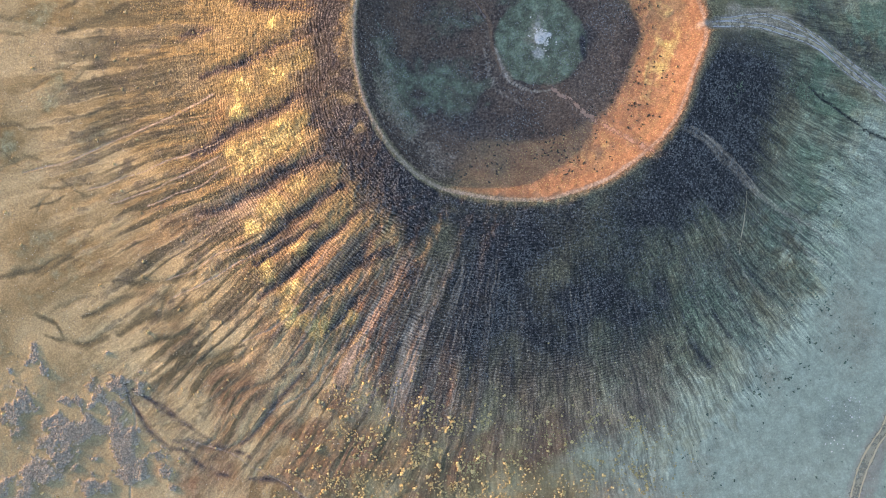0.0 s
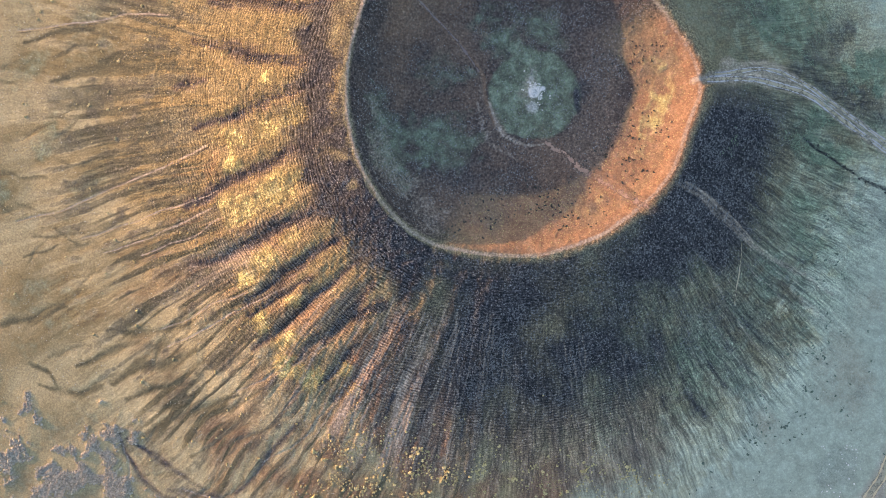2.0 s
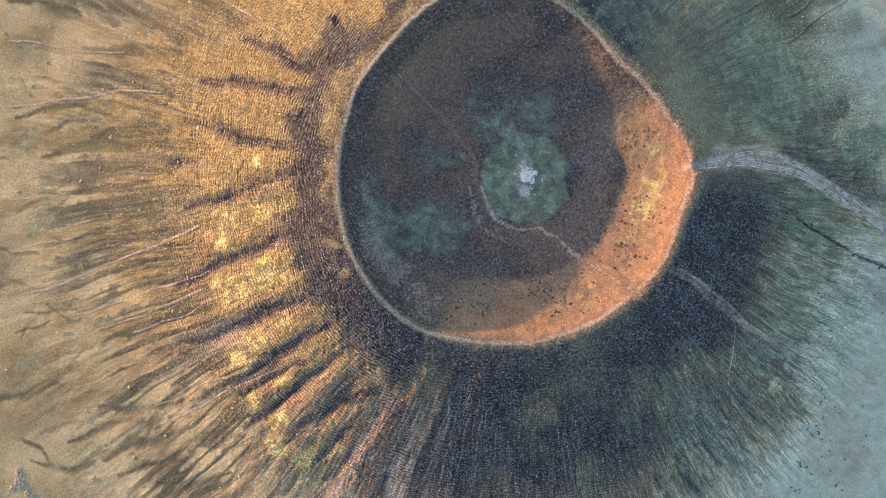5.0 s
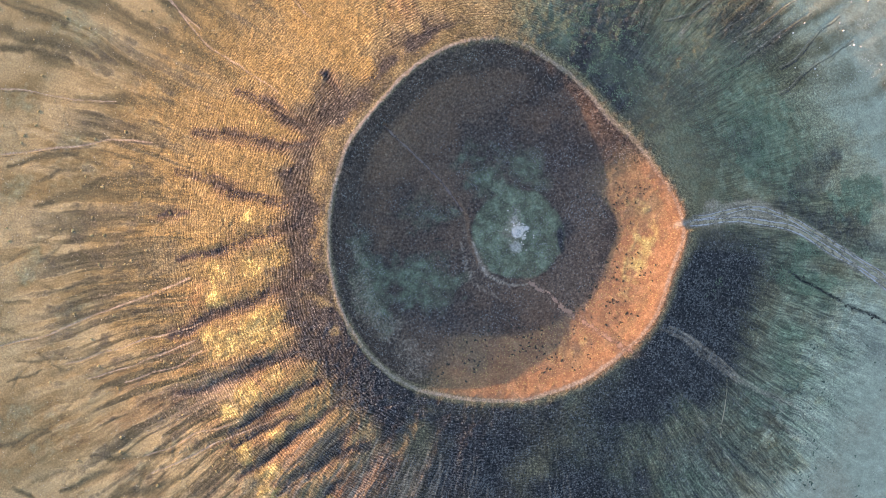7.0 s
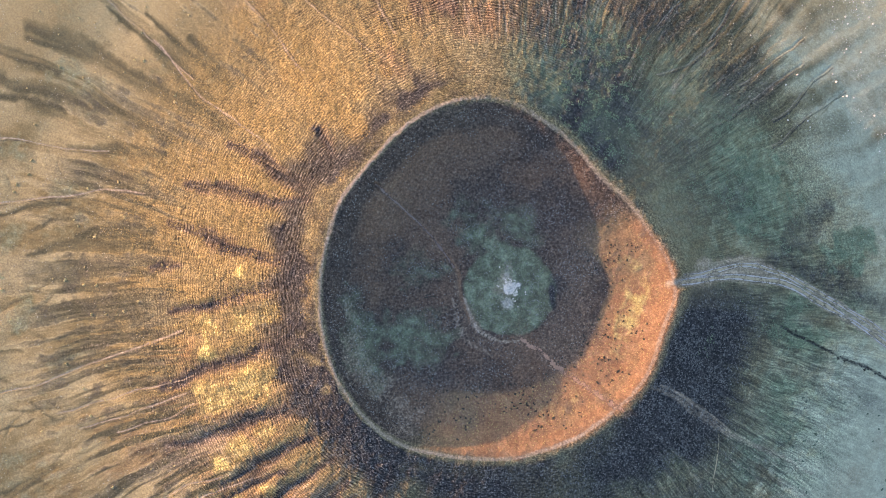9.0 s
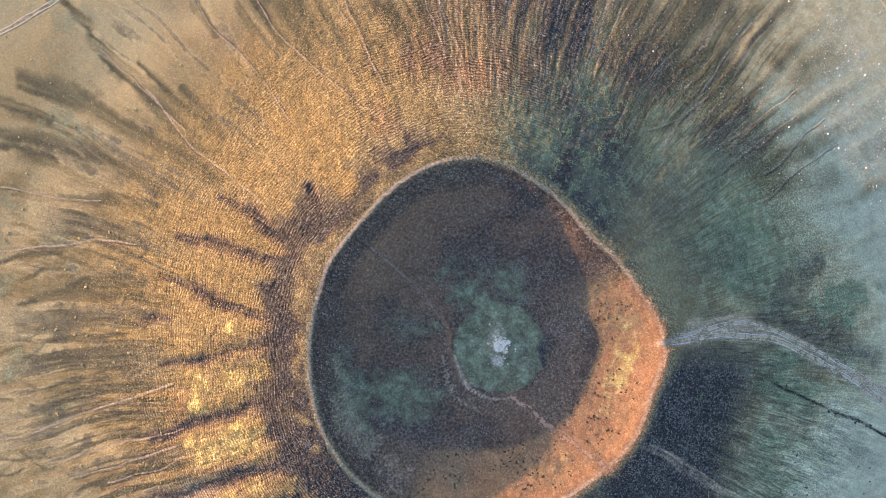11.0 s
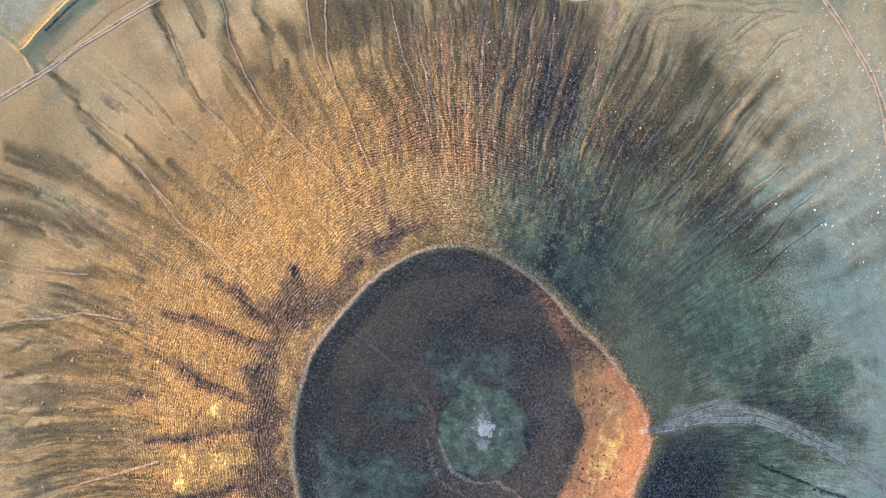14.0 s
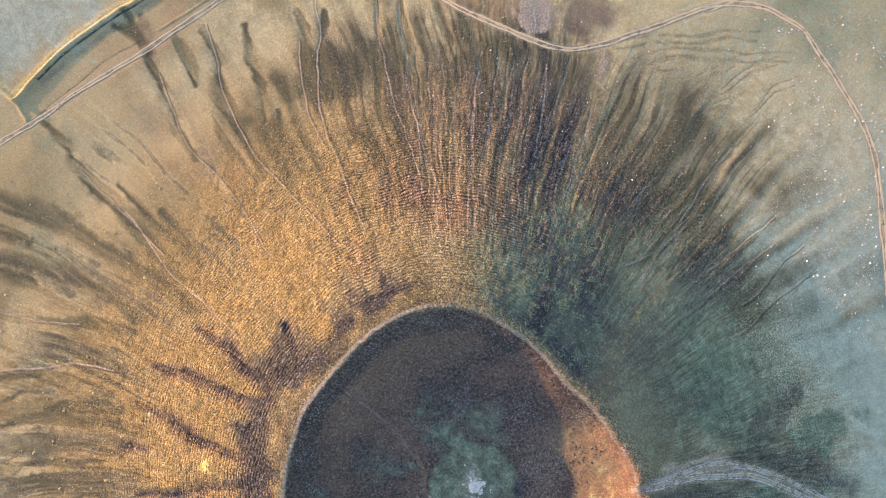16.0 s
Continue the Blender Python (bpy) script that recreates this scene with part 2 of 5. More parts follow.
GRASSLAND = ground_material()
PALE_DUST = worn_material("pale_dust", (0.50, 0.335, 0.165), (0.70, 0.49, 0.265), 0.56)
FAINT_DUST = worn_material("faint_dust", (0.33, 0.275, 0.22), (0.52, 0.44, 0.36), 0.34)
TRACK_BED = worn_material("track_bed", (0.30, 0.225, 0.125), (0.47, 0.36, 0.21), 0.34)
RED_EARTH = worn_material("red_earth", (0.26, 0.140, 0.082), (0.44, 0.27, 0.17), 0.22)
FAINT_PATH = worn_material("faint_path", (0.15, 0.098, 0.070), (0.25, 0.172, 0.125), 0.40)
BROOM = plant_material("yellow_broom", (0.27, 0.185, 0.065), (0.60, 0.435, 0.18))
DARK_SHRUB = plant_material("dark_shrub", (0.020, 0.020, 0.014), (0.060, 0.055, 0.036))
PALE_TUFT = plant_material("pale_grass", (0.28, 0.23, 0.14), (0.60, 0.53, 0.36))
GOLD_TUFT = plant_material("golden_grass", (0.24, 0.155, 0.055), (0.47, 0.33, 0.125))
GREY_TUFT = plant_material("grey_heath", (0.10, 0.092, 0.076), (0.27, 0.25, 0.21))
GREEN_TUFT = plant_material("green_grass", (0.09, 0.12, 0.06), (0.25, 0.29, 0.16))
LOW_SHRUB = plant_material("low_shrub", (0.05, 0.062, 0.038), (0.13, 0.15, 0.09))
STONE = plant_material("pale_stone", (0.38, 0.31, 0.22), (0.72, 0.61, 0.46))
GREY_ROCK = plant_material("grey_rock", (0.27, 0.208, 0.130), (0.60, 0.475, 0.305))

# ---- the ground: one sheet, a cinder cone on a plain ----
CENTRE = (37.0, 92.0)
RIM = [69.8, 64.1, 60.1, 58.1, 61.0, 65.9, 71.3, 73.2, 72.3, 70.4, 70.9, 71.4, 72.2, 73.8, 75.6, 77.5, 76.5, 73.3, 72.0, 71.5, 70.4, 70.5, 69.5, 68.8]
PROFILE_Q = [-80, -36, -28, -20, -12, -6, -2.5, 0, 3, 15, 30, 50, 70, 90, 120, 160, 220, 5000]
PROFILE_Z = [37.6, 37.8, 38.2, 39.4, 42.2, 45.6, 47.8, 48.4, 47.8, 44, 38.3, 30.3, 20.8, 13.5, 6.0, 2.0, 0, 0]

rng = np.random.default_rng(7)
LATTICE = [rng.random((256, 256)).astype(np.float32) for _ in range(8)]


def value_noise(x, y, seed):
    t = LATTICE[seed % 8]
    off = 37 * seed
    xi, yi = np.floor(x).astype(np.int32), np.floor(y).astype(np.int32)
    u, v = (x - xi).astype(np.float32), (y - yi).astype(np.float32)
    u, v = u * u * (3 - 2 * u), v * v * (3 - 2 * v)
    xa, xb, ya, yb = (xi + off) & 255, (xi + off + 1) & 255, yi & 255, (yi + 1) & 255
    return (t[xa, ya] * (1 - u) + t[xb, ya] * u) * (1 - v) + (t[xa, yb] * (1 - u) + t[xb, yb] * u) * v


def fbm(x, y, size, octaves=4, seed=0, gain=0.5):
    """Noise from about -1 to 1, its largest lumps size metres across."""
    total, weight, out = 1.0, 0.0, 0.0
    for k in range(octaves):
        f = 2 ** k / size
        c, s = math.cos(0.6 + 1.1 * k), math.sin(0.6 + 1.1 * k)
        a = value_noise((x * c + y * s) * f + 13.7 * k, (y * c - x * s) * f + 5.1 * k, seed + k)
        b = value_noise((x * s + y * c) * f * 1.13 + 31.4 * k, (y * s - x * c) * f * 1.13 + 7.7, seed + k + 3)
        out = out + total * (a + b - 1) * 1.45
        weight += total
        total *= gain
    return out / weight * 1.6


def smooth(a, b, v):
    k = np.clip((v - a) / (b - a), 0, 1)
    return k * k * (3 - 2 * k)


def around(angle, middle, half):
    """1 in the middle of a sector of the cone, falling to 0 at its edges (degrees)."""
    d = np.abs((angle - middle + 180) % 360 - 180)
    return smooth(half, 0.35 * half, d)


def sector(angle, first, last, soft):
    """1 between two bearings, counted counter-clockwise."""
    span = (last - first) % 360
    d = (angle - first) % 360
    d = np.where(d > 180 + span / 2, d - 360, d)
    return smooth(-soft, soft, d) * smooth(span + soft, span - soft, d)


CELL = 0.5
STEPS_OUT = [1, 2, 4, 8, 14, 22, 34, 50, 70, 100, 140, 200, 280, 400, 600, 900, 1300]
xs = np.concatenate([-214 - np.array(STEPS_OUT[::-1], float) * 1.6, np.arange(-214, -122, CELL), np.arange(-122, -24, 0.34), np.arange(-24, 242.01, CELL), 242 + np.array(STEPS_OUT, float) * 1.6])
ys = np.concatenate([-124 - np.array(STEPS_OUT[::-1], float) * 1.6, np.arange(-124, 308.01, CELL), 308 + np.array(STEPS_OUT, float) * 1.6])
GX, GY = np.meshgrid(xs, ys, indexing="ij")
ring = np.fft.rfft(RIM)
RIM_FINE = np.fft.irfft(np.concatenate([ring, np.zeros(361 - len(ring))]), 720) * 720 / len(RIM)


def rim_radius(angle):
    return np.interp(angle % 360, np.arange(0, 360.1, 0.5), np.append(RIM_FINE, RIM_FINE[0]))


AX, AY = GX - CENTRE[0], GY - CENTRE[1]
ANGLE = np.degrees(np.arctan2(AY, AX)) % 360
RADIUS = np.hypot(AX, AY)
Q = RADIUS - rim_radius(ANGLE)            # metres outside the rim, minus inside
LOW_Q = np.where(Q > 0, Q * (1 + 0.17 * around(ANGLE, 104, 78)), Q)
line = np.arange(-90, 400, 0.5)
rough_z = np.interp(line, PROFILE_Q, PROFILE_Z)
soft_kernel, crisp_kernel = [np.exp(-0.5 * (np.arange(-40, 41) * 0.5 / s) ** 2) for s in (5.0, 1.2)]
soft_z, crisp_z = [np.convolve(np.pad(rough_z, 40, mode="edge"), k / k.sum(), mode="valid") for k in (soft_kernel, crisp_kernel)]
near = smooth(14, 5, np.abs(line))
profile = soft_z * (1 - near) + crisp_z * near
Z = np.interp(LOW_Q, line, profile)
warp_x, warp_y = fbm(GX, GY, 14, 3, 3), fbm(GX, GY, 14, 3, 5)
CREST = 2.6 * around(ANGLE, 115, 60) + 3.4 * around(ANGLE, 185, 60) - 2.0 * around(ANGLE, 270, 70)
Z += CREST * np.exp(-(Q / 13) ** 2)
EAST_WALL = around(ANGLE, 352, 62)
Z += EAST_WALL * np.interp(Q, [-48, -38, -31, -25, -18, -10, -4, 0], [0, 0.5, 1.2, 1.7, 1.5, 0.4, 0, 0])
Z -= 3.4 * around(ANGLE, 325, 36) * np.exp(-((Q - 58) / 20) ** 2)
FLANK = smooth(4, 26, Q) * smooth(150, 70, Q)
OUTSIDE, INSIDE = smooth(-1, 1, Q), smooth(1, -1, Q)
LITTLE = fbm(GX, GY, 3.2, 3, 2)
MEDIUM = fbm(GX, GY, 18, 4, 4)
LARGE = fbm(GX, GY, 70, 4, 6)
MID = fbm(GX, GY, 6, 3, 7)
BEND = fbm(GX, GY, 48, 2, 1)
PHASE = (Q + 1.8 * fbm(GX, GY, 24, 2, 5) + 0.5 * MID) * 2 * math.pi / 1.32     # terracettes, a good metre apart

masks = {k: np.zeros_like(Z) for k in ("gold", "straw", "scrub_shade", "heather", "damp", "sere_shade", "brown", "green", "bare", "pale", "red", "rock", "terrace", "ash")}


def along(points, step=1.5):
    """A smooth line through the points, resampled."""
    p = np.array(points, float)
    p = np.vstack([2 * p[0] - p[1], p, 2 * p[-1] - p[-2]])
    out = []
    for a, b, c, d in zip(p[:-3], p[1:-2], p[2:-1], p[3:]):
        k = np.linspace(0, 1, max(2, int(np.hypot(*(c - b)) / step)), endpoint=False)[:, None]
        out.append(0.5 * (2 * b + (c - a) * k + (2 * a - 5 * b + 4 * c - d) * k ** 2 + (3 * b - a - 3 * c + d) * k ** 3))
    return np.vstack(out + [p[-2:-1]])


def block(points, margin):
    lo, hi = points.min(0) - margin, points.max(0) + margin
    i0, i1 = np.searchsorted(xs, (lo[0], hi[0]))
    j0, j1 = np.searchsorted(ys, (lo[1], hi[1]))
    return slice(i0, i1), slice(j0, j1)


def away(points, margin, wobble=0.0):
    """The part of the sheet near a line, each place's distance from it, and how far along it lies (0 to 1)."""
    p = along(points, 3.0)
    at = block(p, margin)
    x, y = GX[at] + wobble * warp_x[at], GY[at] + wobble * warp_y[at]
    best, where = np.full(x.shape, 1e9), np.zeros(x.shape)
    for k, (a, b) in enumerate(zip(p[:-1], p[1:])):
        d = b - a
        s = np.clip(((x - a[0]) * d[0] + (y - a[1]) * d[1]) / max(d @ d, 1e-9), 0, 1)
        e = np.hypot(x - a[0] - s * d[0], y - a[1] - s * d[1])
        where = np.where(e < best, (k + s) / (len(p) - 1), where)
        best = np.minimum(best, e)
    return at, best, where


def stroke(key, points, width, value=1.0, depth=0.0, wobble=1.5, taper=True, feather=0.0):
    """A soft line of one ground cover, with a hollow of that depth (a ridge if minus)."""
    at, d, s = away(points, width * 2 + 6, wobble)
    w = width * (0.45 + 0.55 * np.sin(np.pi * np.clip(s, 0.08, 0.92))) if taper else width
    f = value * np.clip(0.9 + 0.25 * MEDIUM[at] + 0.25 * LITTLE[at], 0.35, 1.15) * smooth(1.1, 0.1, d / w + (0.2 * MEDIUM[at] if taper else 0))
    if feather:
        f = value * smooth(1.2, 0.0, d / w + feather * (0.8 * RIB_HAIR[at] + 0.5 * RIB_THIN[at] + 0.2 * LITTLE[at])) * np.clip(0.9 + 0.5 * RIB_HAIR[at], 0.3, 1.3)
    masks[key][at] = np.maximum(masks[key][at], f)
    if depth:
        Z[at] -= depth * np.exp(-(d / (0.6 * w)) ** 2) * (np.sin(np.pi * np.clip(s, 0.05, 0.95)) if taper else 1)


def blot(key, x, y, rx, ry, value=1.0, turn=0.0, height=0.0, fray=0.35, solid=0.6):
    """A soft patch of one ground cover, raised by that height."""
    at = block(np.array([[x, y]]), max(rx, ry) * (2.1 - solid + 1.3 * fray) + 4)
    c, s = math.cos(radians(turn)), math.sin(radians(turn))
    u, v = (GX[at] - x) * c + (GY[at] - y) * s, (GY[at] - y) * c - (GX[at] - x) * s
    d = np.hypot(u / rx, v / ry) + fray * (0.5 * MEDIUM[at] + 0.4 * MID[at])
    masks[key][at] = np.maximum(masks[key][at], value * smooth(1.75 - solid, solid, d))
    if height:
        Z[at] += height * smooth(1.2, 0.0, np.hypot(u / rx, v / ry))


def ribs(count, stretch, seed, shift=0.0):
    """Noise that runs down the cone's sides: count lumps round it, each stretch metres long."""
    t = LATTICE[seed % 8]
    u, v = (ANGLE + shift + 1.4 * BEND + 0.12 * warp_x) / 360 * count, Q / stretch + 40
    ui, vi = np.floor(u).astype(np.int32), np.floor(v).astype(np.int32)
    a, b = u - ui, v - vi
    a, b = a * a * (3 - 2 * a), b * b * (3 - 2 * b)
    ua, ub, va, vb = ui % count % 256, (ui + 1) % count % 256, vi & 255, (vi + 1) & 255
    return ((t[ua, va] * (1 - a) + t[ub, va] * a) * (1 - b) + (t[ua, vb] * (1 - a) + t[ub, vb] * a) * b) * 2 - 1


RIB_BROAD, RIB, RIB_FINE = ribs(44, 90, 1), ribs(110, 70, 2), ribs(250, 45, 3)
BEARING = ANGLE + 7 * LARGE + 3 * MEDIUM
west = sector(BEARING, 99, 240, 18)
north_east = sector(BEARING, 8, 80, 16)
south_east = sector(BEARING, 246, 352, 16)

# relief of the slopes, the crater floor and the plain
Z += FLANK * (1 - 0.7 * sector(ANGLE, 15, 108, 14)) * (0.9 * RIB_BROAD + 0.55 * RIB + 0.22 * RIB_FINE)
Z += OUTSIDE * smooth(60, 150, Q) * (0.5 * LARGE + 0.07 * MEDIUM)
Z += INSIDE * (0.35 * LARGE + 0.18 * MEDIUM)

# plain: pale dry grass in the west, in the east grey-green with shade painted in
RIB_LONG, RIB_THIN, RIB_HAIR = ribs(120, 150, 5), ribs(240, 120, 6), ribs(480, 75, 0)
Z += OUTSIDE * smooth(25, 55, Q) * smooth(190, 110, Q) * (0.07 * RIB_HAIR + 0.12 * RIB_THIN)
east_foot = sector(BEARING, 304, 40, 14)
plain = smooth(85 - 14 * west, 165 - 30 * west, Q + 18 * LARGE + 14 * RIB + 34 * east_foot)
south_foot = sector(ANGLE, 284, 346, 8)
foot_line = np.interp(ANGLE, [280, 300, 313, 333, 345, 360], [150, 130, 113, 88, 104, 120])
plain = plain * (1 - south_foot) + south_foot * smooth(-12, 14, Q - foot_line + 12 * RIB_FINE + 6 * RIB_THIN + 6 * MEDIUM)
masks["pale"] += plain * (0.85 + 0.25 * LARGE)
masks["sere_shade"] += plain * (sector(BEARING, 288, 36, 14) + 0.3 * sector(BEARING, 36, 70, 12)) * np.clip(0.85 + 0.2 * LARGE, 0, 1)
masks["green"] += plain * sector(ANGLE, 300, 62, 18) * np.clip(0.12 + 0.35 * LARGE, 0, 1)
masks["green"] += plain * sector(ANGLE, 120, 215, 20) * np.clip(0.35 * MEDIUM, 0, 1) * 0.2
masks["red"] += plain * sector(ANGLE, 100, 190, 15) * np.clip(0.04 + 0.3 * LARGE, 0, 1) * 0.5
masks["pale"] += plain * sector(ANGLE, 100, 250, 15) * 0.3
masks["gold"] += plain * sector(ANGLE, 120, 205, 15) * 0.1

masks["gold"] += plain * sector(BEARING, 95, 240, 15) * np.clip(0.22 - 0.1 * sector(ANGLE, 95, 138, 12) - 0.08 * sector(ANGLE, 186, 250, 14) + 0.3 * LARGE, 0, 1)
streak = sector(BEARING, 132, 266, 12) * smooth(52, 85, Q) * smooth(205, 140, Q + 20 * LARGE) * smooth(-0.15, 0.4, 0.35 * RIB_LONG + 0.6 * RIB_THIN + 0.9 * RIB_HAIR + 0.25 * MEDIUM + 0.3 * MID)
masks["gold"] += plain * sector(BEARING, 190, 266, 14) * 0.24
masks["green"] += plain * sector(BEARING, 180, 262, 14) * np.clip(0.04 + 0.5 * MEDIUM, 0, 0.45)
# southern foot: the low sun's gold put into the grass colour
masks["gold"] += smooth(84, 112, Q) * sector(BEARING, 236, 292, 9) * np.clip(0.72 + 0.4 * MEDIUM, 0, 1)
masks["pale"] += smooth(70, 112, Q + 14 * RIB_FINE) * sector(BEARING, 236, 312, 9) * 0.65
masks["gold"] += smooth(58, 82, Q) * sector(BEARING, 160, 250, 12) * np.clip(0.14 + 0.3 * MEDIUM, 0, 0.6)
masks["red"] += smooth(84, 112, Q) * sector(BEARING, 200, 292, 9) * np.clip(0.26 + 0.3 * MEDIUM, 0, 1)
masks["red"] += smooth(55, 75, Q) * smooth(130, 105, Q) * sector(BEARING, 246, 292, 10) * np.clip(0.3 + 0.3 * MEDIUM, 0, 1)
masks["green"] += plain * (1 - sector(ANGLE, 100, 296, 10)) * np.clip(0.4 * MEDIUM + 0.35 * LARGE - 0.05, 0, 1) * 0.55
masks["red"] += plain * np.clip(-0.45 * LARGE + 0.3 * MEDIUM - 0.05, 0, 1) * 0.45

# western side: golden grass on the spurs under a dark, terraced band
masks["gold"] += west * smooth(14, 34, Q + 6 * RIB) * smooth(150 - 45 * sector(ANGLE, 205, 260, 20), 78 - 22 * sector(ANGLE, 205, 260, 20), Q + 16 * RIB + 12 * LARGE) * (0.82 + 0.3 * RIB)
masks["scrub_shade"] += sector(ANGLE, 138, 240, 10) * smooth(6, 14, Q + 3 * MEDIUM) * smooth(31, 19, Q + 6 * RIB + 3 * MEDIUM) * (0.8 + 0.25 * MEDIUM)
masks["scrub_shade"] += sector(ANGLE, 98, 138, 10) * smooth(5, 10, Q + 3 * MEDIUM) * smooth(21, 12, Q + 6 * RIB) * (0.5 + 0.35 * MEDIUM)
masks["scrub_shade"] += sector(ANGLE, 192, 245, 10) * smooth(0.8, 3, Q) * smooth(16, 10, Q) * np.clip(0.6 + 0.4 * MID, 0, 1)
masks["scrub_shade"] += sector(ANGLE, 95, 240, 12) * smooth(0.5, 3, Q) * smooth(14, 8, Q) * np.clip(0.34 + 0.35 * MID + 0.2 * MEDIUM, 0, 1)
masks["green"] += sector(ANGLE, 95, 235, 12) * smooth(1.5, 4, Q) * smooth(13, 8, Q + 4 * MEDIUM) * np.clip(0.18 - 0.3 * MEDIUM, 0, 0.26)
masks["damp"] += sector(ANGLE, 90, 240, 12) * smooth(1.0, 3, Q) * smooth(14, 9, Q) * np.clip(0.5 + 0.5 * MID - 0.4 * MEDIUM, 0, 1)
masks["gold"] += sector(ANGLE, 95, 235, 12) * smooth(1.5, 4, Q) * smooth(13, 8, Q + 4 * MEDIUM) * np.clip(0.35 + 0.4 * MEDIUM, 0, 1)
masks["scrub_shade"] += sector(ANGLE, 70, 118, 10) * smooth(30, 65, Q) * smooth(180, 120, Q) * np.clip(0.2 + 0.2 * RIB_FINE + 0.2 * RIB, 0, 1)
masks["red"] += sector(ANGLE, 66, 106, 12) * smooth(20, 40, Q) * smooth(140, 100, Q) * np.clip(0.4 + 0.2 * MEDIUM, 0, 1)
masks["gold"] *= 1 - 0.4 * sector(ANGLE, 66, 112, 12) * smooth(20, 40, Q)
masks["red"] += sector(ANGLE, 84, 108, 10) * smooth(10, 30, Q) * smooth(90, 60, Q) * np.clip(0.3 + 0.3 * MEDIUM, 0, 1) * 0.5

masks["green"] += sector(ANGLE, 104, 168, 12) * smooth(22, 45, Q) * np.clip(0.04 + 0.3 * MEDIUM, 0, 0.3)
masks["red"] += sector(ANGLE, 188, 258, 12) * smooth(12, 28, Q) * smooth(120, 80, Q) * np.clip(0.30 + 0.3 * MEDIUM + 0.2 * RIB_FINE, 0, 1)
masks["bare"] += sector(ANGLE, 200, 262, 12) * smooth(20, 36, Q) * smooth(125, 85, Q) * np.clip(0.12 + 0.35 * RIB_HAIR + 0.3 * RIB_FINE, 0, 0.5)
masks["gold"] *= 1 - 0.4 * sector(ANGLE, 205, 262, 12) * smooth(12, 28, Q) * smooth(120, 80, Q)
masks["gold"] *= 1 - 0.75 * streak
masks["pale"] *= 1 - 0.75 * streak
masks["scrub_shade"] += 0.3 * streak * np.clip(0.8 + 0.5 * MID, 0, 1.3)

# northern side: rough brown grass, thinning out towards the track
masks["damp"] += sector(BEARING, 44, 103, 9) * smooth(22, 48, Q + 5 * RIB_FINE) * smooth(165, 118, Q + 10 * LARGE) * np.clip(0.42 + 0.3 * RIB_FINE + 0.25 * MEDIUM, 0, 1)
masks["heather"] += sector(BEARING, 62, 106, 9) * smooth(18, 40, Q) * smooth(135, 95, Q) * np.clip(0.26 + 0.3 * RIB_THIN + 0.3 * MEDIUM, 0, 1)
masks["damp"] += sector(BEARING, 20, 66, 9) * smooth(62, 92, Q) * smooth(180, 130, Q) * np.clip(0.36 + 0.35 * RIB_THIN + 0.3 * MEDIUM, 0, 1)
masks["damp"] += sector(BEARING, 168, 266, 10) * smooth(62, 88, Q + 8 * RIB) * smooth(165, 118, Q + 14 * LARGE) * np.clip(0.08 + 0.45 * RIB_THIN + 0.4 * RIB_HAIR + 0.3 * MEDIUM, 0, 0.6)
masks["damp"] += sector(BEARING, 108, 168, 10) * smooth(55, 80, Q) * smooth(150, 100, Q + 14 * LARGE) * np.clip(0.1 + 0.45 * RIB_LONG + 0.35 * RIB_HAIR, 0, 0.55)
masks["red"] += plain * sector(ANGLE, 96, 140, 12) * np.clip(0.04 + 0.25 * LARGE + 0.15 * MEDIUM, 0, 0.4)

masks["damp"] += sector(BEARING, 92, 134, 9) * smooth(26, 50, Q) * smooth(140, 110, Q) * np.clip(0.44 + 0.4 * RIB_FINE + 0.45 * MEDIUM, 0, 0.85)
masks["heather"] += sector(BEARING, 88, 128, 8) * smooth(12, 24, Q) * smooth(80, 50, Q) * np.clip(0.12 + 0.45 * MEDIUM + 0.3 * RIB_FINE, 0, 0.6)

RIB_SILK = ribs(900, 34, 4)
masks["damp"] += sector(BEARING, 158, 262, 10) * smooth(56, 82, Q + 8 * RIB) * smooth(165, 112, Q + 14 * LARGE - 14 * sector(ANGLE, 205, 260, 12)) * smooth(0.15, 0.55, 0.8 * RIB_SILK + 0.5 * RIB_HAIR + 0.25 * MEDIUM) * 0.8
masks["damp"] += sector(BEARING, 40, 110, 10) * smooth(34, 60, Q) * smooth(150, 110, Q) * smooth(0.15, 0.5, RIB_SILK + 0.3 * RIB_HAIR) * 0.6

# warm covers thinned where the slope turns from the sun, shade by colour
masks["gold"] *= 1 - 0.8 * sector(ANGLE, 20, 84, 5) * smooth(1, 5, Q) * smooth(90, 60, Q)
masks["red"] *= 1 - 0.8 * sector(ANGLE, 20, 86, 6) * smooth(1, 5, Q) * smooth(70, 40, Q)

masks["red"] += sector(BEARING, 196, 264, 10) * smooth(34, 60, Q) * smooth(165, 125, Q) * np.clip(0.22 + 0.25 * MEDIUM + 0.2 * RIB_THIN, 0, 0.6)
masks["scrub_shade"] *= 1 - 0.4 * sector(ANGLE, 220, 258, 8) * smooth(22, 44, Q)
masks["damp"] += plain * sector(ANGLE, 74, 122, 10) * np.clip(0.34 + 0.3 * MEDIUM + 0.2 * RIB_THIN, 0, 0.8)

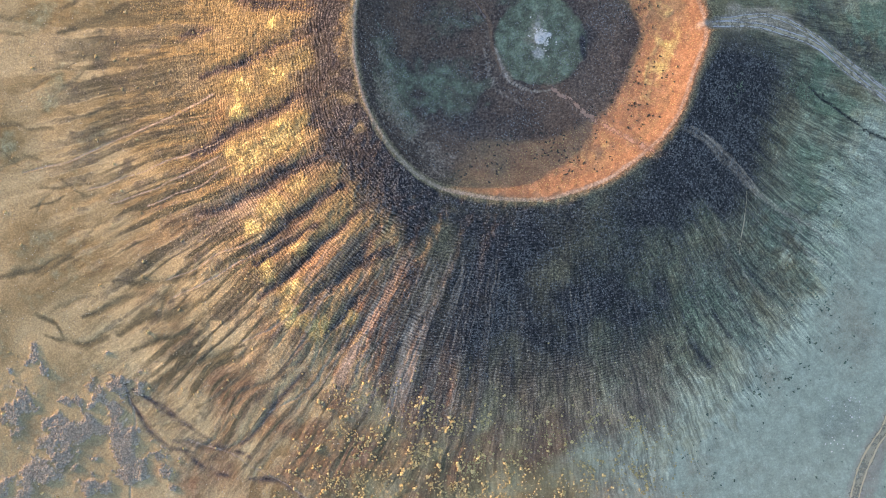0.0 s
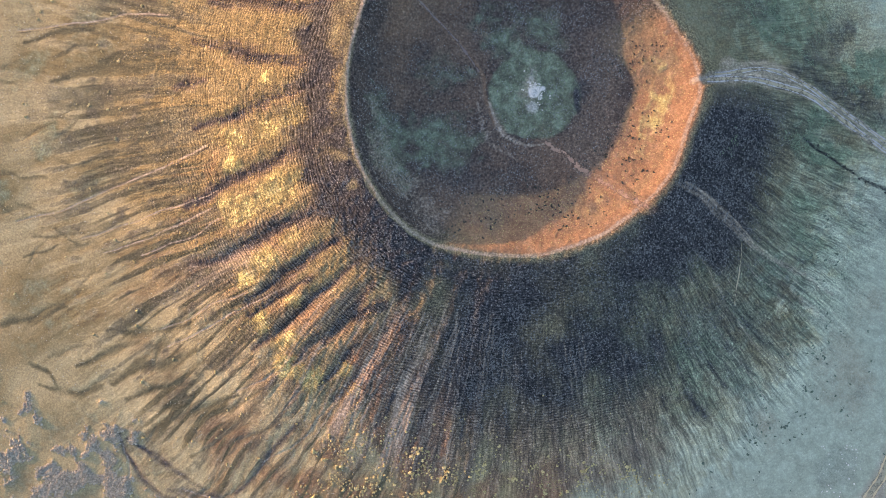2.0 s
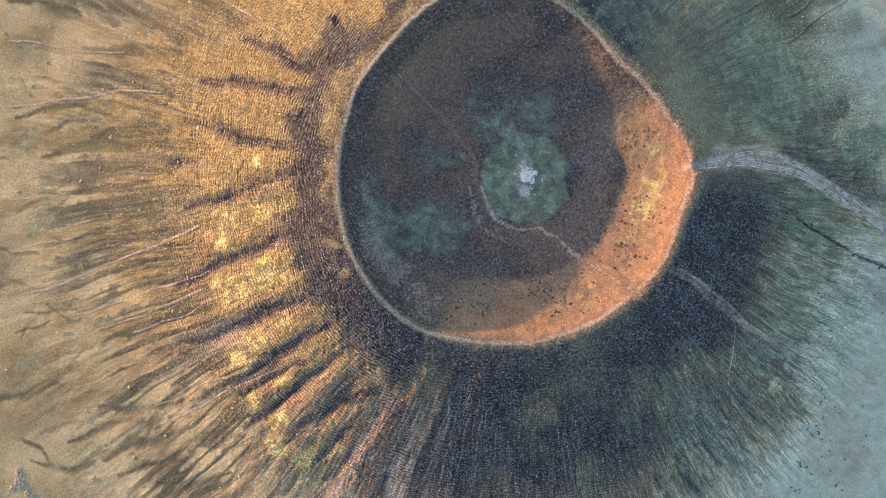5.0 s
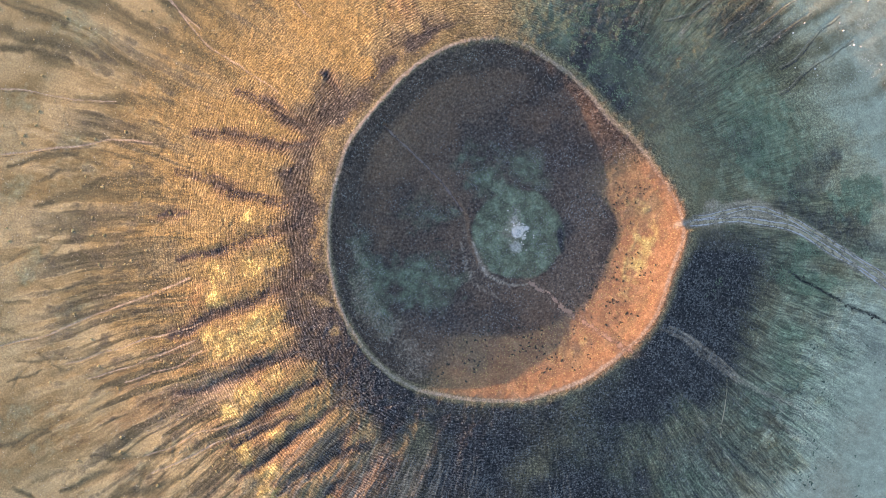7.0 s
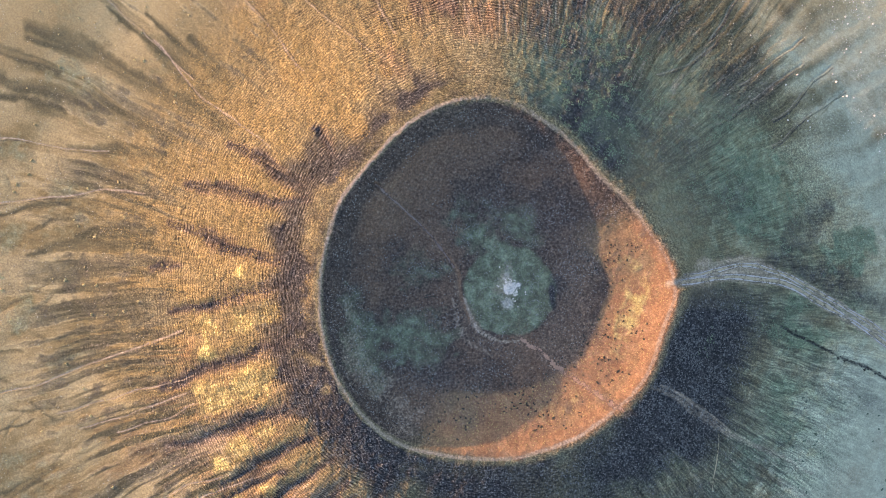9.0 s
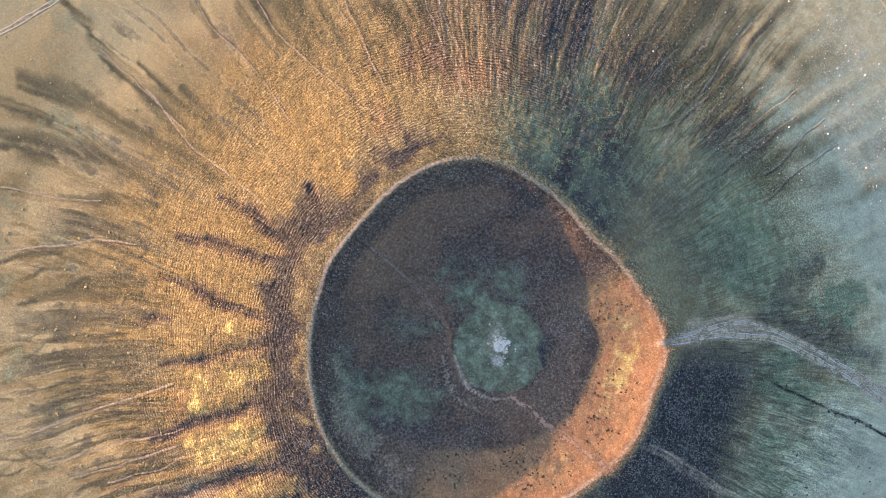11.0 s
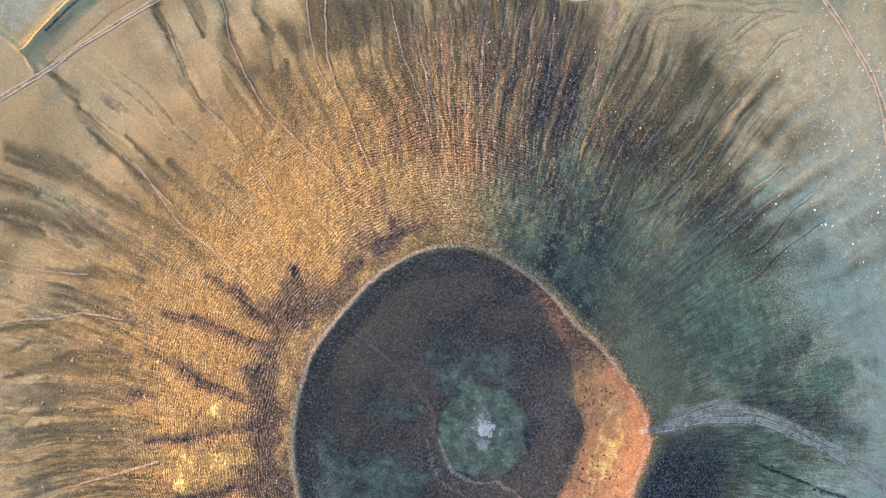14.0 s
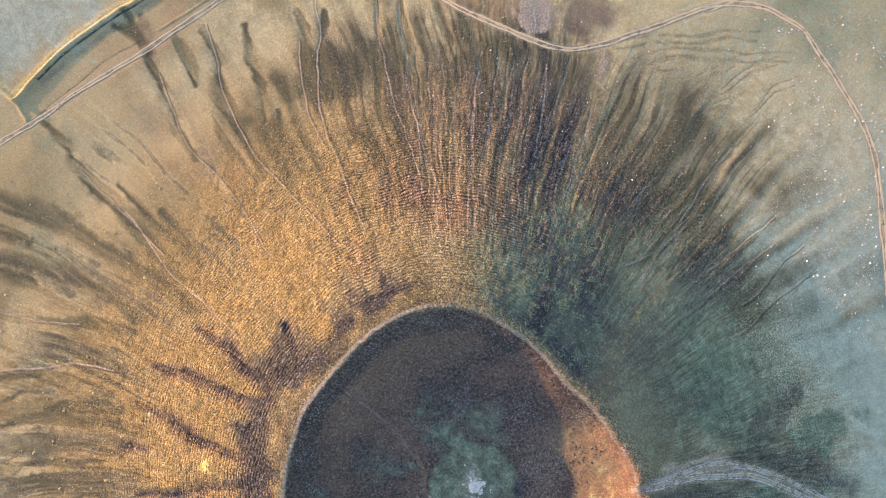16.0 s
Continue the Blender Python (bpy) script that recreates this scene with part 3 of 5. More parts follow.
# brightest grass on the spurs
PLATES = [
        ([(-60, 78)], 5.6),
        ([(-90, 72)], 7.3),
        ([(-90, 60)], 5.4),
        ([(-73, 75)], 7.1),
        ([(-58, 53)], 5.2),
        ([(-68, 48)], 8.6),
        ([(-85, 39)], 8.8),
        ([(-93, 44)], 4.5),
        ([(-62, 28)], 6.2),
        ([(-75, 19)], 6.9),
        ([(-86, 10)], 5.0),
        ([(-81, -7)], 6.8),
        ([(-64, 1)], 6.4),
        ([(-73, 95)], 4.0),
        ([(-68, -16)], 6.0),
        ([(-79, -12)], 5.6),
        ([(-57, -36)], 5.0),
        ([(-68, -30)], 5.1),
        ([(-41, -30)], 4.5),
        ([(-36, -40)], 4.0)]
for (place,), wide in PLATES:
    blot("gold", *place, wide * 1.5, wide * 1.15, 1.0, 14, 0.15, 0.5)
    blot("straw", *place, wide * 1.15, wide * 0.85, 0.62, 14, 0, 0.9, 0.3)
masks["green"] *= 1 - 0.85 * sector(ANGLE, 140, 250, 10) * smooth(18, 26, Q) * smooth(95, 80, Q)
masks["red"] *= 1 - 0.5 * sector(ANGLE, 150, 232, 10) * smooth(18, 26, Q)
masks["bare"] *= 1 - 0.6 * sector(ANGLE, 196, 232, 10) * smooth(18, 26, Q)
for place, wide in (((-60, 78), 4), ((-90, 70), 6), ((-91, 60), 4), ((-86, 10), 4.5), ((-81, -8), 5.5), ((-73, 95), 3.5), ((-57, 54), 3)):
    blot("straw", *place, wide * 1.1, wide * 0.9, 1.0, 20, 0, 1.4, 0.35)
for place, wide in (
        ([(-48, 184)], 11.4),
        ([(-26, 173)], 9.5),
        ([(-61, 158)], 8.2),
        ([(-89, 176)], 10.2),
        ([(-70, 139)], 7.2),
        ([(-68, 116)], 7.1),
        ([(-22, 155)], 6.0),
        ([(-12, 180)], 7.1)):
    blot("gold", *place[0], wide * 1.5, wide, 0.9, -45, 0.15, 0.6)
    blot("straw", *place[0], wide * 1.2, wide * 0.7, 0.1, -45, 0, 1.2, 0.2)

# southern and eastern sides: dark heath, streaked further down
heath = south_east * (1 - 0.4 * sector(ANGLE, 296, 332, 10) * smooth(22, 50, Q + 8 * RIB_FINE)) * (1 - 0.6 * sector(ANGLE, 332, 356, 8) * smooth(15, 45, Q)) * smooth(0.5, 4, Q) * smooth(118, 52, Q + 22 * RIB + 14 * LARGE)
masks["scrub_shade"] += heath * (0.76 + 0.3 * MEDIUM)
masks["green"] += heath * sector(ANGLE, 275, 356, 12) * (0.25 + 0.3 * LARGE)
masks["scrub_shade"] += sector(ANGLE, 226, 330, 14) * smooth(40, 60, Q) * smooth(165, 95, Q) * np.clip(0.28 + 0.5 * RIB + 0.35 * RIB_FINE, 0, 1) * 0.75
masks["green"] += sector(ANGLE, 318, 358, 14) * smooth(35, 70, Q) * np.clip(0.45 + 0.5 * RIB + 0.3 * MEDIUM, 0, 1)
masks["bare"] += sector(ANGLE, 232, 335, 12) * smooth(30, 55, Q) * smooth(140, 90, Q) * smooth(0.45, 0.8, RIB_FINE + 0.3 * RIB) * 0.12

masks["green"] += sector(ANGLE, 284, 360, 10) * smooth(6, 25, Q) * smooth(120, 70, Q) * np.clip(0.3 + 0.25 * MEDIUM, 0, 1)
masks["scrub_shade"] += sector(ANGLE, 318, 358, 8) * smooth(3, 8, Q) * smooth(84, 16, Q + 14 * RIB_THIN + 10 * MEDIUM) * np.clip(0.6 + 0.3 * RIB_THIN, 0, 1)

masks["heather"] += sector(ANGLE, 244, 300, 10) * smooth(50, 74, Q + 8 * RIB_FINE) * smooth(135, 100, Q) * np.clip(0.5 + 0.3 * RIB_THIN, 0, 1)
masks["scrub_shade"] *= 1 - 0.55 * sector(ANGLE, 240, 300, 10) * smooth(56, 84, Q + 10 * RIB_FINE)

# north-eastern side: green turf with darker hollows, sky-blue shade partly put into its colour
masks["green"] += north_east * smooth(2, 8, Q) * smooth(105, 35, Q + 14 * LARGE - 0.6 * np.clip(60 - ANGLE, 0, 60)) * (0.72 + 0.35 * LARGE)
masks["scrub_shade"] += north_east * smooth(1, 6, Q) * smooth(120, 60, Q) * np.clip(0.30 + 0.15 * MEDIUM + 0.2 * LARGE + 0.15 * RIB, 0, 1)
masks["scrub_shade"] += sector(ANGLE, 30, 88, 10) * smooth(50, 80, Q) * smooth(190, 130, Q) * np.clip(0.22 + 0.25 * RIB_FINE + 0.2 * RIB, 0, 1)
masks["bare"] += sector(ANGLE, 25, 95, 8) * smooth(35, 60, Q) * smooth(135, 100, Q) * smooth(0.35, 0.75, RIB_FINE) * 0.2

# close-set runnels straight down the northern and south-eastern slopes
runnel = np.maximum(smooth(0.13, 0.03, np.abs(ribs(190, 95, 4) + 0.1 * MID)), smooth(0.13, 0.03, np.abs(ribs(230, 80, 7) + 0.1 * MID)))
masks["bare"] += runnel * OUTSIDE * 0.5 * (0.5 * sector(ANGLE, 34, 98, 8) * smooth(24, 42, Q) * smooth(140, 112, Q + 10 * MEDIUM) + 0.4 * sector(ANGLE, 150, 256, 10) * smooth(48, 66, Q) * smooth(150, 110, Q + 14 * LARGE) + 0.36 * sector(ANGLE, 252, 332, 10) * smooth(34, 55, Q) * smooth(125, 95, Q))
rill = smooth(0.25, 0.7, ribs(230, 80, 7) + 0.5 * ribs(190, 95, 4))
masks["scrub_shade"] += rill * OUTSIDE * 0.14 * sector(ANGLE, 34, 98, 8) * smooth(24, 42, Q) * smooth(170, 130, Q)

masks["scrub_shade"] += sector(ANGLE, 12, 76, 12) * smooth(1, 6, Q) * smooth(62, 26, Q + 16 * MEDIUM) * np.clip(0.34 + 0.12 * LARGE, 0, 1)
# slope by the north-eastern rim darkened and greened in place of its shade
masks["scrub_shade"] += sector(ANGLE, 34, 85, 6) * smooth(1, 5, Q) * smooth(62, 32, Q + 8 * RIB) * np.clip(0.26 + 0.14 * MEDIUM, 0, 1)
masks["scrub_shade"] += sector(ANGLE, 44, 88, 9) * smooth(1, 4, Q) * smooth(58, 14, Q + 8 * RIB + 8 * MEDIUM) * 0.12
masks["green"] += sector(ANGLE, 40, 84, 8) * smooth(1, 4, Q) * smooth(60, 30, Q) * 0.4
masks["scrub_shade"] *= 1 - 0.35 * sector(ANGLE, 14, 60, 8) * smooth(40, 70, Q)
g = random.Random(17)


def downhill(bearing, q, stop, bend, shake, step=8.0):
    """Points of a line that runs down the cone from q to stop metres outside the rim."""
    points = []
    while q < stop + step:
        a, r = radians(bearing), q + float(rim_radius(bearing))
        points.append((CENTRE[0] + r * math.cos(a), CENTRE[1] + r * math.sin(a)))
        bearing += bend + g.gauss(0, shake)
        q += step
    return points


# close-set thin runnels of the northern slope, bending eastwards as they fall
for k in range(52):
    bearing = 38 + 62 * (k + 0.7 * g.random()) / 52
    points = downhill(bearing, g.uniform(26, 56) + max(0.0, 66 - bearing) * 1.3, g.uniform(86, 122), -0.16 * (1 - (bearing - 38) / 62) + g.gauss(0, 0.1), 0.2)
    if len(points) > 2:
        strong = g.uniform(0.25, 0.65) * (1.0 if bearing > 66 else 0.5)
        stroke("bare", points, 0.7, strong, 0.2 if bearing > 66 else 0.08, 0.8, False)
        # the runnel's dark side, relief shade laid on as a thin line
        stroke("scrub_shade", [(x + 0.9, y - 0.2) for x, y in points], 0.65, 0.5 * strong, 0.0, 0.8, False)
# runnels through the south-eastern heath, fanning apart
for k in range(34):
    bearing = 276 + 56 * (k + 0.8 * g.random()) / 34
    points = downhill(bearing, g.uniform(28, 60), g.uniform(70, 120), g.gauss(0.05, 0.15), 0.2)
    stroke("bare", points, 0.6, g.uniform(0.14, 0.42), 0.15, 0.8, False)
# runnels between the dark teeth of the south-western slope
for k in range(30):
    bearing = 226 + 40 * (k + 0.8 * g.random()) / 30
    points = downhill(bearing, g.uniform(24, 44), g.uniform(62, 100), g.gauss(0, 0.15), 0.25)
    stroke("bare", points, 0.75, g.uniform(0.25, 0.6), 0.2, 0.8, False)
# small dark streaks over the western and south-western foot
for k in range(150):
    bearing, q = g.uniform(166, 262), g.uniform(62, 165)
    points = downhill(bearing, q, q + g.uniform(6, 26), g.gauss(0, 0.5), 0.5, 6.0)
    stroke("damp", points, g.uniform(1.2, 3.0), g.uniform(0.35, 0.75), 0.12, 1.6, True, 0.7)
masks["green"] *= 1 - 0.6 * plain * east_foot
masks["scrub_shade"] *= 1 - 0.25 * plain * east_foot
masks["green"] += sector(ANGLE, 296, 345, 12) * smooth(50, 70, Q) * smooth(125, 95, Q + 20 * RIB) * np.clip(0.4 + 0.6 * RIB_THIN + 0.3 * MEDIUM, 0, 1)
masks["scrub_shade"] += sector(ANGLE, 290, 345, 12) * smooth(60, 80, Q) * smooth(135, 90, Q + 24 * RIB) * np.clip(0.05 + 0.5 * RIB_HAIR + 0.3 * RIB_THIN + 0.3 * MID, 0, 1) * 0.7
east_edge = sector(ANGLE, 300, 350, 12) * smooth(-10, 14, Q - foot_line + 10 * RIB_FINE + 8 * RIB_HAIR)
masks["scrub_shade"] *= 1 - 0.6 * east_edge
masks["pale"] += 0.5 * east_edge
# pale blots brighten the far east, its haze put into the grass colour
blot("pale", 210, 8, 48, 42, 0.85, 0, 0, 0.9)
blot("pale", 196, 150, 40, 36, 0.5, 0, 0, 0.9, 0.1)
blot("scrub_shade", 128, 272, 40, 14, 0.28, -6, 0, 1.2, 0.1)
blot("pale", 208, 42, 34, 26, 0.6, 0, 0, 0.9)
stroke("pale", [(165, 76), (200, 58), (236, 40)], 8, 0.7, 0, 3.0)

# crater: brown soil, darkened over the shaded part
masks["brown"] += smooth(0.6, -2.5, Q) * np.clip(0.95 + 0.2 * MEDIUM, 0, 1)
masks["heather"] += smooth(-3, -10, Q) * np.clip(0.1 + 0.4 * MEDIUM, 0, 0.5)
masks["scrub_shade"] += smooth(-2, -6, Q) * np.clip(0.2 + 0.22 * LARGE + 0.14 * MEDIUM + 0.12 * MID, 0, 1)
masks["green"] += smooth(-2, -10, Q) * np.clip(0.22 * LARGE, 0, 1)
# red soil bounded like the sunlit crescent, so some sunlight sits in its colour
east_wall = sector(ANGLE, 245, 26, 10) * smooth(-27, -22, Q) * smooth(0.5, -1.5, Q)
masks["scrub_shade"] *= 1 - 0.9 * east_wall
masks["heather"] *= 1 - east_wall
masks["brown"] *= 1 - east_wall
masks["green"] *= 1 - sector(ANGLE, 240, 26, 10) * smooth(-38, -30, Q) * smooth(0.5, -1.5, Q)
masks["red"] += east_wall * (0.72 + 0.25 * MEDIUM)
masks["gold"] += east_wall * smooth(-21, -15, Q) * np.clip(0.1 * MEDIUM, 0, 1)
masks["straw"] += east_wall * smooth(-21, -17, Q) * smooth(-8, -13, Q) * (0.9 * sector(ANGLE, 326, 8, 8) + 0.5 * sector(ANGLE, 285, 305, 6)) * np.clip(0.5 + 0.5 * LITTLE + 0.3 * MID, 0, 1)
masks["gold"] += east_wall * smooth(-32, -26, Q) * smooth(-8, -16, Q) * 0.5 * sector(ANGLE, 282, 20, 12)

# north-eastern inner wall: missing rim shadow put into the cover as a dark band
masks["scrub_shade"] += sector(ANGLE, 28, 84, 8) * smooth(-1.5, -5, Q) * smooth(-30, -16, Q) * np.clip(0.6 + 0.3 * MEDIUM, 0, 1)

# worn rim
masks["bare"] += 0.35 * sector(ANGLE, 20, 84, 8) * smooth(1.5, 0.4, np.abs(Q + 0.2 + 0.6 * MEDIUM))
masks["bare"] += smooth(1.3, 0.35, np.abs(Q - 0.3 + 1.5 * sector(ANGLE, 275, 60, 15) + 0.6 * MEDIUM)) * 0.85 * (0.35 + 0.25 * LARGE + 0.4 * sector(ANGLE, 100, 215, 10) + 0.25 * sector(ANGLE, 290, 60, 12) + 0.4 * sector(ANGLE, 222, 300, 12))
masks["red"] += sector(ANGLE, 285, 22, 12) * smooth(5.5, 1.5, np.abs(Q + 1.5)) * 0.6

# dark, heather-filled gullies between the spurs
for points, width in (
        ([(-35, 141), (-43, 134), (-52, 134), (-59, 140), (-66, 144), (-75, 148), (-82, 151)], 4.7),
        ([(-43, 126), (-50, 124), (-61, 125), (-71, 128), (-81, 131), (-92, 133), (-101, 134)], 4.6),
        ([(-48, 103), (-58, 101), (-68, 104), (-79, 106), (-89, 110), (-100, 114), (-108, 116)], 4.6),
        ([(-105, 96), (-111, 97), (-117, 96)], 4.0),
        ([(-44, 90), (-55, 88), (-68, 86), (-80, 83), (-95, 79), (-108, 76)], 4.8),
        ([(-47, 67), (-58, 64), (-68, 61), (-81, 57), (-94, 51), (-105, 46), (-113, 43)], 5.8),
        ([(-49, 40), (-62, 35), (-74, 30), (-86, 24), (-99, 18), (-111, 16)], 7.4),
        ([(-42, 27), (-51, 21), (-63, 14), (-75, 7), (-85, 0)], 4.9),
        ([(-32, 19), (-43, 9), (-54, 0), (-64, -8), (-75, -16), (-84, -22)], 3.9),
        ([(-27, 8), (-36, -1), (-43, -10), (-49, -18)], 5.8),
        ([(-32, 145), (-37, 152), (-42, 156)], 4.2)):
    stroke("heather", points, width * 1.3, 0.9, 1.1, 1.5, True, 0.5)
    stroke("scrub_shade", points, width * 0.85, 0.85, 0.5, 1.2, True, 0.6)
for points, width in (
        ([(-22, 0), (-35, -5), (-45, -12), (-54, -19), (-65, -29)], 3.9),
        ([(-15, -3), (-23, -14), (-30, -26), (-39, -36), (-47, -45)], 3.7),
        ([(-9, -19), (-15, -33), (-21, -47), (-28, -59)], 4.0),
        ([(4, -24), (0, -40), (-6, -53), (-12, -67)], 3.7),
        ([(16, -29), (14, -45), (10, -64)], 3.0),
        ([(-54, 10), (-65, 5), (-76, -1), (-85, -7)], 3.0),
        ([(-35, -19), (-44, -28), (-53, -39)], 2.5)):
    stroke("heather", points, width * 1.5, 0.7, 0.6, 1.2, True, 0.7)
    stroke("scrub_shade", points, width * 1.2, 0.9, 0.4, 1.2, True, 0.8)

# damp, darker streaks that fan out over the foot
for points, width in (
        ([(-199, 187), (-186, 181), (-169, 178), (-153, 173), (-139, 168), (-124, 161), (-112, 153)], 6.9),
        ([(-184, 205), (-167, 200), (-150, 196), (-133, 186), (-115, 177), (-97, 169), (-83, 156)], 5.8),
        ([(-120, 203), (-111, 191), (-103, 180), (-92, 172)], 4.2),
        ([(-105, 204), (-92, 190), (-83, 181)], 3.6),
        ([(-163, 153), (-146, 151), (-131, 151), (-113, 148)], 3.4),
        ([(-157, 144), (-142, 141), (-127, 135), (-117, 129)], 3.9),
        ([(-156, 111), (-139, 114), (-118, 114)], 4.7),
        ([(-182, 103), (-162, 106), (-141, 106), (-118, 108)], 3.4),
        ([(-156, 95), (-135, 96), (-117, 93)], 2.6),
        ([(-199, 201), (-183, 195), (-169, 189)], 4.3),
        ([(-199, 177), (-183, 176), (-166, 171)], 4.8),
        ([(-196, 122), (-179, 125), (-162, 127)], 2.1)):
    stroke("damp", points, width * 1.3, 1.00, 0.2, 1.0, True, 0.7)
for points, width in (
        ([(-165, 247), (-154, 237), (-146, 226), (-137, 215), (-125, 205), (-112, 190), (-96, 179)], 3.4),
        ([(-126, 301), (-119, 289), (-114, 278), (-110, 267), (-103, 253), (-97, 242), (-89, 229)], 3.5),
        ([(-102, 289), (-96, 278), (-91, 263)], 2.7),
        ([(-90, 290), (-82, 278), (-78, 264), (-76, 252), (-67, 239), (-57, 225)], 4.5),
        ([(-68, 293), (-65, 278), (-60, 265), (-56, 245), (-50, 228)], 3.2),
        ([(-51, 252), (-45, 235), (-38, 222)], 2.1),
        ([(-43, 300), (-39, 291), (-39, 281)], 3.5)):
    stroke("damp", points, width * 1.3, 1.00, 0.3, 1.0, True, 0.7)
for points, width in (
        ([(-29, 300), (-31, 289), (-31, 280)], 2.9),
        ([(-5, 306), (-5, 293), (-3, 284)], 2.4),
        ([(5, 306), (8, 291), (9, 281)], 2.7),
        ([(-82, 249), (-72, 234), (-59, 217)], 2.6),
        ([(-127, 217), (-111, 202), (-89, 185)], 2.4),
        ([(-183, 210), (-167, 204), (-151, 197), (-137, 189)], 6.9),
        ([(-16, 289), (-13, 275), (-12, 261)], 2.4),
        ([(22, 306), (28, 293), (31, 284)], 3.7),
        ([(-131, 293), (-123, 290), (-118, 285)], 4.3)):
    stroke("damp", points, width * 1.3, 1.00, 0.25, 1.0, True, 0.7)
for points, width in (
        ([(109, 286), (125, 288), (144, 287), (163, 290), (176, 289)], 3.8),
        ([(114, 277), (133, 280), (152, 280), (173, 279), (192, 280)], 3.2),
        ([(132, 258), (149, 269), (165, 277)], 3.2),
        ([(111, 271), (125, 274), (138, 275)], 2.4),
        ([(157, 264), (170, 272), (187, 278)], 2.4),
        ([(140, 244), (154, 255), (168, 261)], 2.1),
        ([(173, 253), (184, 264), (195, 269)], 2.1),
        ([(100, 260), (108, 266), (122, 277)], 2.7),
        ([(150, 223), (164, 236), (176, 250)], 1.6),
        ([(188, 168), (198, 178), (209, 189)], 1.3)):
    for shift in (-1.8, 1.6):
        stroke("damp", [(x + 0.4 * shift, y + shift * 1.2) for x, y in points], width * 0.6, 0.5, 0.08, 1.4, True, 0.6)
for points, width in (
        ([(-115, -10), (-128, -15), (-142, -16), (-156, -15)], 2.6),
        ([(-112, -25), (-126, -30), (-140, -33), (-155, -41)], 3.2),
        ([(-140, -20), (-155, -26), (-171, -32)], 2.4),
        ([(-176, -4), (-195, -10), (-212, -14)], 3.8),
        ([(-112, -38), (-129, -42), (-147, -49)], 2.4),
        ([(-93, -46), (-113, -53), (-130, -60)], 2.4),
        ([(-160, -43), (-173, -45), (-190, -42)], 2.7),
        ([(-88, -58), (-102, -66), (-116, -75)], 2.1),
        ([(-180, -43), (-184, -36), (-195, -31)], 2.1),
        ([(-79, -41), (-93, -50), (-110, -57)], 1.8),
        ([(-75, -58), (-89, -66), (-102, -70)], 1.8)):
    stroke("damp", points, width * 1.3, 0.90, 0.2, 1.0, True, 0.7)
for points, width in (
        ([(-148, -67), (-133, -75), (-122, -84), (-111, -91)], 3.5),
        ([(-152, -64), (-144, -82), (-133, -93), (-119, -97)], 3.0),
        ([(-103, -96), (-89, -87), (-75, -69), (-64, -57)], 3.5),
        ([(-128, -91), (-111, -94), (-92, -99)], 4.5),
        ([(-122, -98), (-111, -107), (-103, -109)], 3.5),
        ([(-92, -109), (-79, -110), (-66, -118)], 3.5)):
    stroke("scrub_shade", points, width * 0.8, 0.65, 0.3, 1.2, True, 0.3)
    stroke("heather", points, width * 1.4, 0.6, 0.0, 1.2, True, 0.4)

# narrow runnels, washed down to pale earth, most with shade painted along one side
for points, width in (
        ([(-35, 306), (-32, 291), (-33, 275), (-32, 259), (-27, 239), (-20, 223), (-13, 209), (-7, 197)], 1.0),
        ([(-6, 306), (-5, 292), (-1, 275), (2, 265), (4, 255), (10, 239), (15, 222), (18, 211)], 1.0),
        ([(5, 303), (7, 289), (9, 270), (12, 255), (16, 239), (21, 222), (26, 211)], 0.9),
        ([(-87, 293), (-81, 275), (-77, 259), (-70, 245), (-61, 231), (-49, 218), (-33, 203), (-17, 189)], 0.8),
        ([(-109, 270), (-102, 252), (-93, 234), (-79, 221), (-64, 204), (-51, 186)], 0.8),
        ([(-42, 285), (-40, 264), (-35, 247), (-26, 231)], 0.8),
        ([(-146, 224), (-131, 210), (-118, 198), (-103, 184)], 0.8)):
    stroke("bare", points, width * 0.55, 0.85, 0.14, 0.8, False)
    stroke("scrub_shade", [(x + 1.0, y + 0.2) for x, y in points], width * 0.6, 0.7, 0.0, 1.0, False)
for points, width in (
        ([(-199, 127), (-188, 128), (-176, 129), (-157, 131), (-142, 133), (-124, 130)], 0.9),
        ([(-123, 204), (-116, 197), (-110, 189), (-101, 178), (-88, 168), (-74, 158), (-61, 148)], 0.8),
        ([(-59, 198), (-53, 189), (-47, 183)], 0.6),
        ([(-101, 69), (-112, 65), (-124, 61), (-142, 55), (-160, 48), (-177, 42), (-199, 36)], 0.9),
        ([(-97, 49), (-112, 44), (-127, 40), (-142, 36), (-168, 28)], 0.8),
        ([(-99, 42), (-116, 35), (-141, 26), (-157, 21)], 0.8),
        ([(-98, 36), (-113, 28), (-139, 20)], 0.8),
        ([(-85, 4), (-101, -2), (-116, -9), (-130, -15)], 0.8),
        ([(-66, 7), (-87, -3), (-107, -14), (-127, -23)], 0.8),
        ([(-199, 158), (-182, 156), (-165, 153), (-143, 151)], 0.7)):
    stroke("bare", points, width * 0.7, 0.9, 0.16, 0.8, False)
    stroke("scrub_shade", [(x + 0.5, y - 1.0) for x, y in points], width * 0.6, 0.6, 0.0, 1.0, False)
